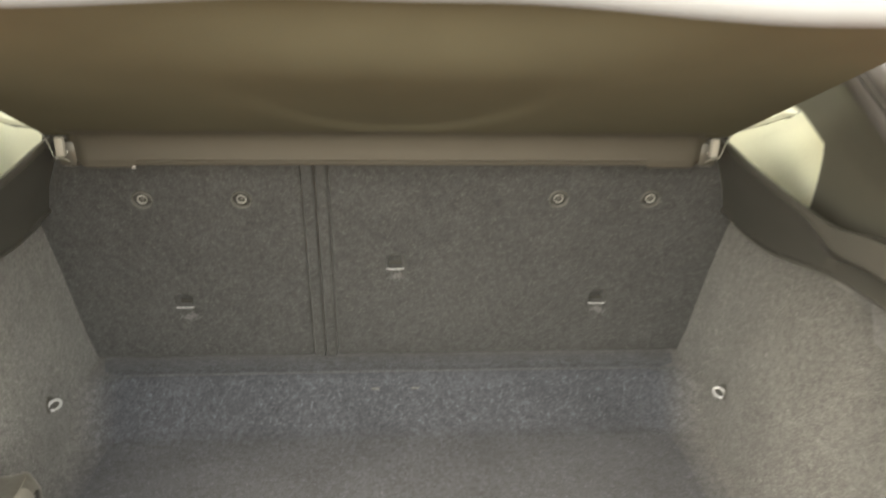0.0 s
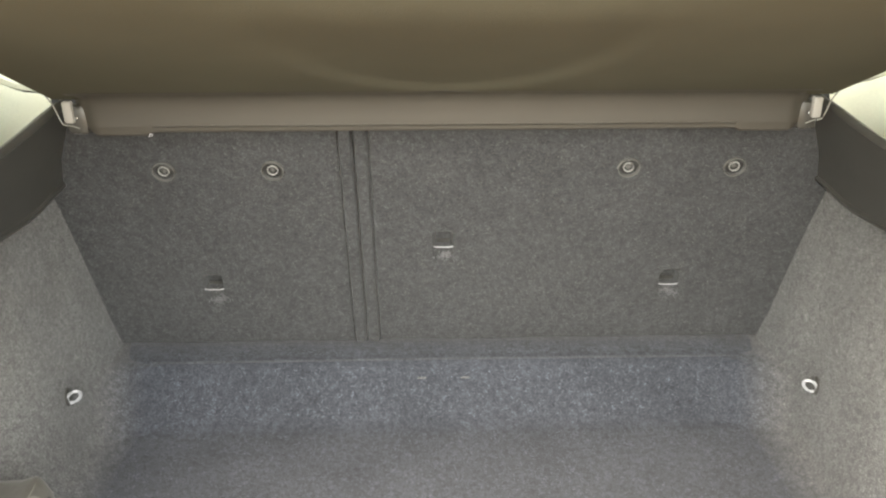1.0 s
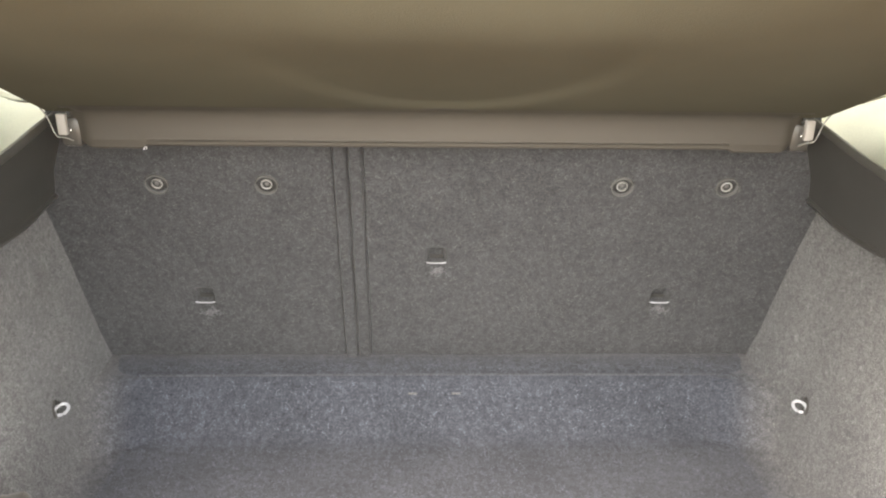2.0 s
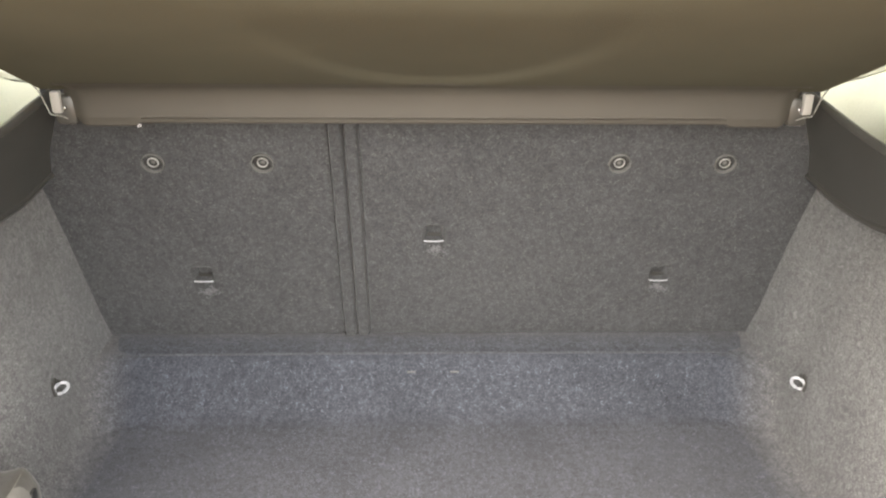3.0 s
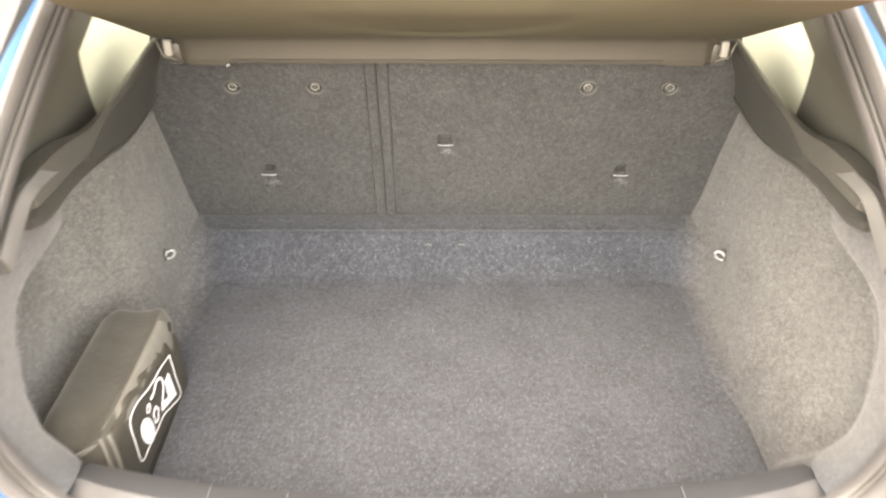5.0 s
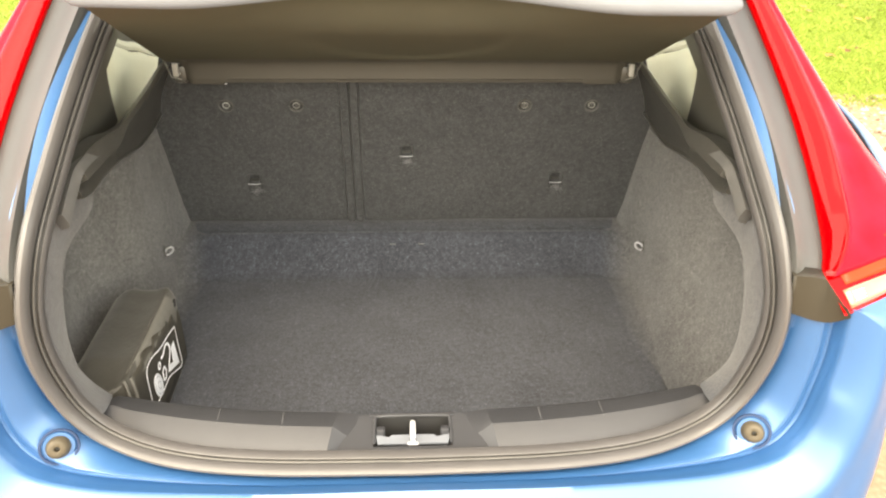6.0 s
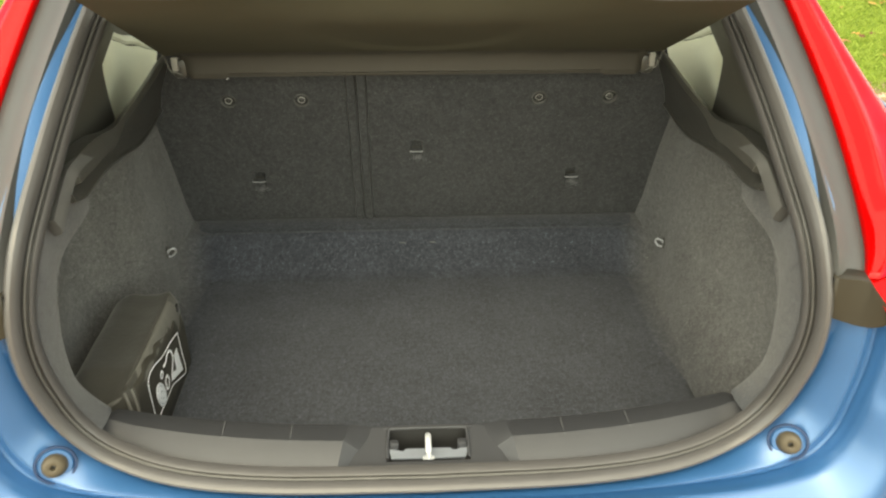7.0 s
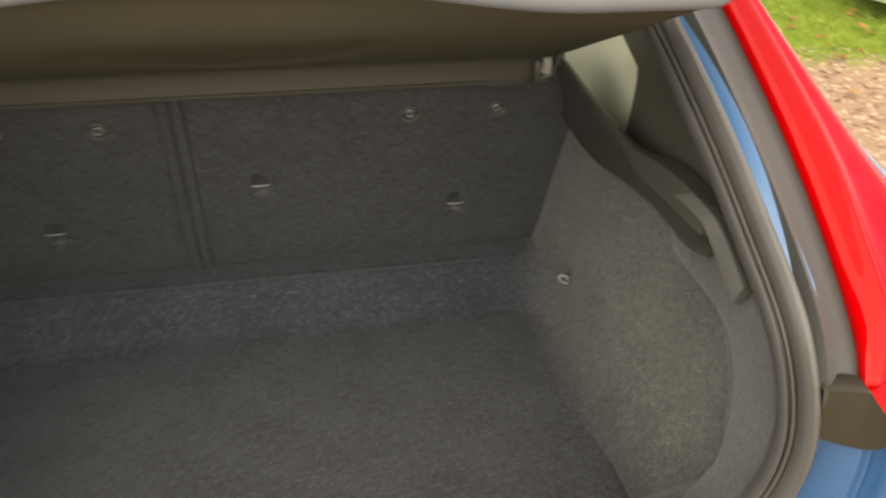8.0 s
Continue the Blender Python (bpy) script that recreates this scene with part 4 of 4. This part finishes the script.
# ---- rubber buffers on the flange ----
for s in (-1, 1):
    buf = thing("rubber_buffer", "round black rubber buffer in a blue dished seat", "rubber buffer", "tailgate buffers", at=(s * 0.4855, 0.0155, 0.1725))
    m = look((0, 0, 0), Vector((0.42 * s, 0.85, -0.28))) @ Matrix.Translation((0, 0, 0.0045))
    put("dish", disc(0.010, 0.0235, -0.003, 0.0008, 30), BLUE, buf, "dished blue seat", m=m)
    # navy ring carries the shade round the dished seat in its colour
    put("shadow_ring", disc(0.0225, 0.0265, 0.000, 0.0022, 36), NAVY, buf, m=m)
    tilt = m @ pose(0, 0, -0.002, 0, 0, 0) @ Matrix.Shear("XY", 4, (0.25 * s, 0.1))
    prof = ((0.0165, -0.004), (0.0160, 0.004), (0.0148, 0.009), (0.0125, 0.0125), (0.0095, 0.0140), (0.0050, 0.0140), (0.0036, 0.0130), (0.0033, 0.006))
    put("stop", sheet([[Vector((r * math.cos(w), r * math.sin(w), h)) for w in (2 * math.pi * k / 26 for k in range(26))] for r, h in prof], close_u=True), STOP_RUBBER, buf, "dusty brown rubber stop", m=tilt)
    put("stop_hole", disc(0.0003, 0.0037, 0.007, 0.0075, 14), WELL_BLACK, buf, m=tilt)

# ---- tyre repair kit bag ----
bag = thing("repair_kit_bag", "black nylon tyre repair bag with white emblem on the boot floor", "tool bag", at=(-0.508, 0.325, 0.0))
inv = Matrix.Translation(-bag.location)


def crumple(v, k=1.0):
    """Soft dents of a fabric surface."""
    d = noise.noise(v * 16) * 0.003 + noise.noise(v * 45) * 0.0012
    return v + Vector((0.3 * d, 0.2 * d, d)) * k


BAG_SECTION = [(-0.052, 0.0), (-0.056, 0.05), (-0.050, 0.105), (-0.032, 0.145), (-0.014, 0.161), (0.0, 0.164), (0.022, 0.160), (0.044, 0.161), (0.056, 0.165),
               (0.062, 0.1655), (0.066, 0.163), (0.0708, 0.154), (0.0755, 0.143), (0.0758, 0.08), (0.0755, 0.0)]
BAG_ENDS = [(-0.146, 0.86), (-0.143, 0.95), (-0.137, 0.99)] + [(-0.125 + 0.24 * k / 22, 1.0) for k in range(23)] + [(0.122, 0.985), (0.126, 0.95), (0.128, 0.88)]
rows = []
for y, k in BAG_ENDS:
    bulge = 0.010 * smooth01((-0.1 - y) / 0.04)
    sag = 0.020 * smooth01((-0.100 - y) / 0.04)
    rows.append([crumple(Vector((0.012 + (x - 0.012) * k, y - bulge * (1 - ((x - 0.01) / 0.07) ** 2), (z - sag * max(0.0, 1 - ((x - 0.005) / 0.060) ** 2) * smooth01((z - 0.1) / 0.05)) * (0.5 + 0.5 * k))), 0.0 if x > 0.064 else 1.0) for x, z in BAG_SECTION])
bm = sheet(rows, close_u=True)
bm.verts.ensure_lookup_table()
nsec = len(BAG_SECTION)
bm.faces.new([bm.verts[k] for k in range(nsec)])
bm.faces.new([bm.verts[len(bm.verts) - nsec + k] for k in range(nsec)])
put("body", bm, NYLON, bag)
# lighter side panel with a scalloped dark print round the emblem
SIDE = [(0.0658, 0.1640), (0.0714, 0.1545), (0.0764, 0.1435), (0.0768, 0.10), (0.0768, 0.05), (0.0766, 0.012), (0.0745, 0.004)]
put("side_panel", sheet([[Vector((x - 0.004 * abs(y + 0.005) ** 8 / 0.13 ** 8, y, z)) for x, z in SIDE] for y in [-0.136 + 0.259 * k / 20 for k in range(21)]]), BAND, bag, "lighter grey fabric side", thick=0.0006)
EDGE = curve_through([(0.184, 0.150, 0), (0.190, 0.177, 0), (0.205, 0.174, 0), (0.230, 0.172, 0), (0.240, 0.183, 0), (0.262, 0.178, 0), (0.284, 0.160, 0), (0.297, 0.172, 0), (0.318, 0.160, 0), (0.345, 0.143, 0),
                      (0.360, 0.152, 0), (0.374, 0.134, 0), (0.398, 0.136, 0), (0.418, 0.104, 0), (0.436, 0.124, 0), (0.446, 0.100, 0), (0.449, 0.060, 0), (0.451, 0.030, 0)], 90)
rows = []
for q in EDGE:
    col = []
    for k in range(9):
        zz = 0.008 + (q.y - 0.008) * k / 8
        over = max(0.0, zz - 0.142)
        col.append(Vector((0.0773 - over * 0.20, q.x - 0.325, zz - 0.55 * over)))
    rows.append(col)
put("dark_print", sheet(rows), PATCH, bag, "scalloped black print", thick=0.0003)
# rounded front lip and the corner straps
put("front_lip", tube(curve_through([(-0.050, -0.138, 0.108), (-0.034, -0.148, 0.124), (-0.012, -0.154, 0.127), (0.010, -0.156, 0.127), (0.036, -0.153, 0.136), (0.062, -0.144, 0.154)], 24), 0.004, 8), BAND, bag, "worn fabric binding")
for x, y in ((0.066, -0.1515), (0.074, -0.143)):
    put("corner_strap", tube(curve_through([(x - 0.006, y + 0.004, 0.156), (x, y, 0.13), (x + 0.001, y, 0.08), (x, y + 0.002, 0.01)], 12), 0.0028, 6), BAND, bag, "narrow webbing strap")
put("strap_loop", box(0.058, 0.126, 0.120, 0.012, 0.010, 0.03, 0.004), RUBBER_DARK, bag)
put("zip_pull", box(0.0755, 0.106, 0.140, 0.004, 0.010, 0.014, 0.0015), RUBBER_DARK, bag)
FACE = Matrix(((0, 0, 1, 0.0772), (1, 0, 0, -0.325), (0, 1, 0, 0.0), (0, 0, 0, 1)))


def ribbon(points, w, h, closed=False):
    """A flat printed line of width w on the bag's side."""
    pts = [Vector((a, b)) for a, b in points]
    rows, n = [], len(pts)
    for i, q in enumerate(pts):
        t = (pts[(i + 1) % n] - pts[i - 1]) if closed else (pts[min(n - 1, i + 1)] - pts[max(0, i - 1)])
        t.normalize()
        nrm = Vector((-t.y, t.x))
        rows.append([FACE @ Vector((*(q + nrm * w / 2), h)), FACE @ Vector((*(q - nrm * w / 2), h))])
    return sheet(rows, close_v=closed)


outline = [(0.402, 0.107), (0.407, 0.062), (0.411, 0.017), (0.372, 0.030), (0.333, 0.046), (0.303, 0.047), (0.266, 0.050), (0.234, 0.054), (0.230, 0.092), (0.231, 0.134), (0.262, 0.138), (0.309, 0.124), (0.362, 0.116)]
emblem = put("emblem", ribbon([(q.x, q.y) for q in curve_through([(a, b, 0) for a, b in outline + outline[:1]], 60)][:-1], 0.0024, 0.0010, True), PRINT, bag, "white printed outline", thick=0.0006)
put("emblem_plate", prism([(0.383, 0.088), (0.396, 0.031), (0.332, 0.056), (0.337, 0.069), (0.364, 0.056), (0.364, 0.087)], 0.0006, FACE @ Matrix.Translation((0, 0, 0.0006))), PRINT, emblem, smooth=False)
hose = [(q.x, q.y) for q in curve_through([(0.339, 0.065, 0), (0.357, 0.086, 0), (0.353, 0.103, 0), (0.337, 0.111, 0), (0.319, 0.104, 0), (0.306, 0.106, 0)], 24)]
put("emblem_hose", ribbon(hose, 0.005, 0.0010), PRINT, emblem, thick=0.0006)
put("emblem_valve", ribbon([(0.292 + 0.006 * math.cos(w), 0.1 + 0.006 * math.sin(w)) for w in (math.pi * k / 6 for k in range(12))], 0.003, 0.0010, True), PRINT, emblem, thick=0.0006)
put("emblem_knob", ribbon([(0.311 + (0.009 + 0.002 * math.cos(5 * w)) * math.cos(w), 0.070 + 0.012 * math.sin(w)) for w in (math.pi * k / 10 for k in range(20))], 0.004, 0.0010, True), PRINT, emblem, thick=0.0006)
for k, (sc, mm) in enumerate(((1.0, PRINT), (0.80, PRINT_DIM), (0.72, PRINT), (0.36, PRINT_DIM), (0.26, PRINT))):
    poly = [(0.2735 + sc * (0.0185 * math.cos(w) + 0.010 * math.sin(w)), 0.0735 + sc * (-0.022 * math.cos(w) + 0.016 * math.sin(w))) for w in (2 * math.pi * q / 28 for q in range(28))]
    put("emblem_wheel", prism(poly, 0.0005, FACE @ Matrix.Translation((0, 0, 0.0006 + 0.0005 * k))), mm, emblem, smooth=False)

# ---- loose fibres of the carpets ----
rng = random.Random(11)


def island_mat(name, c0, c1, rough):
    m = bpy.data.materials.new(name)
    m.use_nodes = True
    nt = m.node_tree
    b = nt.nodes["Principled BSDF"]
    b.inputs["Roughness"].default_value = rough
    b.inputs["Specular IOR Level"].default_value = 0.2
    g = nt.nodes.new("ShaderNodeNewGeometry")
    mx = nt.nodes.new("ShaderNodeMix")
    mx.data_type = "RGBA"
    mx.inputs[6].default_value, mx.inputs[7].default_value = (*c0, 1), (*c1, 1)
    nt.links.new(g.outputs["Random Per Island"], mx.inputs[0])
    nt.links.new(mx.outputs[2], b.inputs["Base Color"])
    return m


def fibres(n, spot, parent, material, label):
    """Short curled fibres that lie on a surface; spot() gives a point, its two tangents and its normal."""
    verts, faces = [], []
    for _ in range(n):
        p, ta, tb, nrm = spot()
        while noise.noise(p * 70) + 0.6 * noise.noise(p * 190) < rng.uniform(-0.55, 0.35):     # fibres gather in tufts
            p, ta, tb, nrm = spot()
        w, l, bend = rng.uniform(0, 6.283), rng.uniform(0.0012, 0.0032), rng.uniform(-1.3, 1.3)
        half = rng.uniform(0.00016, 0.00034)
        k = len(verts)
        for q, rise in ((-1, 0.0003), (0, 0.0011), (1, 0.0005)):
            a = w + bend * q
            way = ta * math.cos(a) + tb * math.sin(a)
            side = tb * math.cos(a) - ta * math.sin(a)
            c = p + way * l * q + nrm * rise
            verts += [c - side * half, c + side * half]
        faces += [(k, k + 1, k + 3, k + 2), (k + 2, k + 3, k + 5, k + 4)]
    me = bpy.data.meshes.new("carpet_pile")
    me.from_pydata(verts, [], faces)
    me.materials.append(material)
    ob = new("carpet_pile", me)
    ob.parent = parent
    return tagged(ob, label, kind="stuff")


def floor_spot():
    x = rng.uniform(-0.47, 0.47)
    y, z, way = rng.uniform(0.10, 0.745), 0.0, Vector((0, 1, 0))
    if rng.random() < 0.065:
        t = rng.random()
        z = 0.013 + 0.071 * t
        y, way = (0.763 + 0.019 * (z - 0.012) / 0.043 if z < 0.055 else 0.782 + 0.014 * (z - 0.055) / 0.029), Vector((0, 0.41, 0.91))
    elif rng.random() < 0.06:
        y, z = rng.uniform(0.812, 0.845), 0.0955
    return Vector((x * (0.94 if z > 0.01 else 1.0), y, z)), Vector((1, 0, 0)), way, Vector((0, -way.z, way.y))


def wall_spot(s):
    while True:
        y, z = rng.uniform(0.17, 0.84), rng.uniform(0.008, 0.40)
        p = Vector((wall_x(y, z, s), y, z))
        if abs(p.x) > 0.484 + rng.uniform(0, 0.02):
            break
    ta = (Vector((wall_x(y + 0.004, z, s), y + 0.004, z)) - p).normalized()
    tb = (Vector((wall_x(y, z + 0.004, s), y, z + 0.004)) - p).normalized()
    nrm = ta.cross(tb).normalized()
    return p, ta, tb, nrm if nrm.x * s < 0 else -nrm


def border_spot(rows):
    i, j, u, v = rng.randrange(4, len(rows) - 1), rng.randrange(4), rng.random(), rng.random()
    a, b, c, d = rows[i][j], rows[i + 1][j], rows[i][j + 1], rows[i + 1][j + 1]
    ta, tb = (b - a).normalized(), (c - a).normalized()
    nrm = ta.cross(tb).normalized()
    return a.lerp(b, u).lerp(c.lerp(d, u), v), ta, tb, nrm if nrm.y < 0 else -nrm


def seat_spot(lo, hi):
    x, u = rng.uniform(lo + 0.01, hi - 0.01), rng.uniform(0.005, 0.37)
    return SEAT @ Vector((x, u, seat_height(x, u))), Vector((1, 0, 0)), SEAT.to_3x3() @ Vector((0, 1, 0)), SEAT.to_3x3() @ Vector((0, 0, 1))


fibres(30000, floor_spot, floor, island_mat("floor_fibre", (0.033, 0.037, 0.045), (0.150, 0.161, 0.193), 0.8), "fine grey carpet fibres")
# side fibres are lightened like the side carpet, to hold its light
side_fibre_lit = island_mat("side_fibre_lit", (0.070, 0.069, 0.068), (0.255, 0.252, 0.247), 0.8)
for side, s in ((WALLS[0], -1), (WALLS[1], 1)):
    fibres(11000, lambda: wall_spot(s), side, side_fibre_lit, "fine grey carpet fibres")
    fibres(2600, lambda: border_spot(BORDERS[0 if s < 0 else 1]), side, side_fibre_lit, "fine grey carpet fibres")
seat_fibre = island_mat("seat_fibre", (0.030, 0.030, 0.030), (0.125, 0.125, 0.122), 0.8)
for seat, lo, hi, n in SEATS:
    fibres(n, lambda: seat_spot(lo, hi), seat, seat_fibre, "fine grey felt fibres").matrix_parent_inverse = Matrix.Translation(-seat.location)


def lit_felt_spot(ax, au):
    """Below a tether bar, where paler fibres stand in for light on the slope."""
    x, u = ax + 0.004 + rng.gauss(0, 0.0065), au - 0.021 + rng.gauss(0, 0.0042)
    return SEAT @ Vector((x, u, seat_height(x, u) + 0.0004)), Vector((1, 0, 0)), SEAT.to_3x3() @ Vector((0, 1, 0)), SEAT.to_3x3() @ Vector((0, 0, 1))


lit_felt_fibre = island_mat("lit_felt_fibre", (0.085, 0.085, 0.089), (0.175, 0.175, 0.182), 0.7)
for seat, lo, hi, n in SEATS:
    for ax, au in ANCHORS:
        if lo < ax < hi:
            fibres(190, lambda: lit_felt_spot(ax, au), seat, lit_felt_fibre, "paler felt fibres standing in for light below a tether bar").matrix_parent_inverse = Matrix.Translation(-seat.location)

# ---- grass verge, track pebbles and fallen leaves ----
rng = random.Random(4)


def verge(x, y):
    """Where the grass begins, as on the ground sheet."""
    return y + 0.32 * abs(x) + 0.55 > 5.0 + 0.5 * noise.noise(Vector((x * 0.9, y * 0.9, 3)))


def scatter(n, keep, spans):
    out = []
    while len(out) < n:
        x0, x1, y0, y1 = rng.choice(spans)
        x, y = rng.uniform(x0, x1), rng.uniform(y0, y1)
        if keep(x, y):
            out.append((x, y))
    return out


def quick(name, verts, faces, material, label, category):
    me = bpy.data.meshes.new(name)
    me.from_pydata(verts, [], faces)
    me.materials.append(material)
    return tagged(new(name, me), label, category, kind="stuff")


SPANS = [(1.9, 6.5, 2.6, 9.5)] * 3 + [(-6.0, -2.2, 4.0, 9.0)]
verts, faces = [], []
for x, y in scatter(90000, verge, SPANS):
    h, a = rng.uniform(0.012, 0.05), rng.uniform(0, 6.28)
    w, lean, la = rng.uniform(0.0008, 0.0024), rng.uniform(0.01, 0.06), rng.uniform(0, 6.28)
    dx, dy = w * math.cos(a), w * math.sin(a)
    k = len(verts)
    verts += [(x - dx, y - dy, GROUND_Z), (x + dx, y + dy, GROUND_Z), (x + lean * 0.4 * math.cos(la) + dx * 0.7, y + lean * 0.4 * math.sin(la) + dy * 0.7, GROUND_Z + h * 0.65), (x + lean * math.cos(la), y + lean * math.sin(la), GROUND_Z + h)]
    faces += [(k, k + 1, k + 2), (k, k + 2, k + 3)]
quick("grass", verts, faces, island_mat("grass_blade", (0.10, 0.155, 0.016), (0.27, 0.33, 0.07), 0.6), "short damp bright green grass", "grass")

verts, faces = [], []
for x, y in scatter(9000, lambda x, y: not verge(x, y - 0.25), [(1.4, 5.0, 1.6, 4.2)] * 3 + [(-4.5, -1.6, 2.0, 4.4)]):
    r = rng.uniform(0.006, 0.020)
    k = len(verts)
    a0 = rng.uniform(0, 6.28)
    for q in range(5):
        w = a0 + 6.28 * q / 5
        rr = r * rng.uniform(0.7, 1.2)
        verts.append((x + rr * math.cos(w), y + rr * math.sin(w), GROUND_Z + 0.001))
    verts.append((x + rng.uniform(-0.3, 0.3) * r, y, GROUND_Z + r * rng.uniform(0.5, 0.9)))
    faces += [(k + q, k + (q + 1) % 5, k + 5) for q in range(5)]
quick("gravel", verts, faces, island_mat("pebble", (0.10, 0.058, 0.036), (0.40, 0.28, 0.21), 0.85), "loose pinkish brown gravel", "gravel")

verts, faces = [], []
for x, y in scatter(320, lambda x, y: True, [(2.2, 6.0, 2.8, 8.5)] * 3 + [(-5.0, -2.4, 4.0, 8.0)]):
    r, a = rng.uniform(0.02, 0.055), rng.uniform(0, 6.28)
    z = GROUND_Z + rng.uniform(0.012, 0.045)
    k = len(verts)
    for q in range(7):
        w = a + 6.28 * q / 7
        rr = r * (1.0 if q in (0,) else rng.uniform(0.5, 0.75))
        verts.append((x + rr * math.cos(w), y + rr * math.sin(w), z + rng.uniform(-0.006, 0.012)))
    faces.append(tuple(range(k, k + 7)))
quick("leaves", verts, faces, island_mat("dead_leaf", (0.10, 0.045, 0.02), (0.42, 0.20, 0.06), 0.7), "scattered brown fallen leaves", "leaves")


# ---- white car parked on the grass ----
def parked_car():
    van = thing("parked_car", "white parked car standing on the grass", "car", at=(5.80, 3.76, GROUND_Z))
    van.rotation_euler = (0, 0, radians(60))
    rows = []
    for k in range(41):
        a = 2 * math.pi * k / 40
        cx, sx = math.cos(a), math.sin(a)
        ex = 0.88 * math.copysign(abs(cx) ** 0.45, cx)
        ey = 2.1 * math.copysign(abs(sx) ** 0.30, sx)
        rows.append([Vector((ex * w, ey * w2, z)) for w, w2, z in ((0.93, 0.96, 0.13), (0.98, 0.99, 0.19), (1.0, 1.0, 0.45), (0.99, 0.99, 0.80), (0.95, 0.96, 0.92), (0.82, 0.62, 1.36), (0.70, 0.52, 1.44), (0.01, 0.01, 1.47))])
    put("body", sheet(rows), WHITE_PAINT, van, sharp=50)
    for sx in (-1, 1):
        for y in (-1.3, 1.3):
            w = put("wheel", disc(0.19, 0.32, 0.0, 0.10, 32), RUBBER_DARK, van, "black tyre", m=pose(sx * 0.80, y, 0.32, 0, 90 * sx, 0))
            put("rim", disc(0.01, 0.20, 0.04, 0.08, 24), STUD_METAL, w, "grey wheel rim", m=pose(sx * 0.80, y, 0.32, 0, 90 * sx, 0))
        rows = [[Vector((sx * (0.93 - 0.135 * k / 4) * 0.90, y * (1 - 0.03 * k), 0.95 + 0.34 * k / 4)) for k in range(5)] for y in (-1.15, -0.4, 0.4, 1.15)]
        put("side_window", sheet(rows), GLOSS_BLACK, van, "dark side window", thick=0.01)


parked_car()
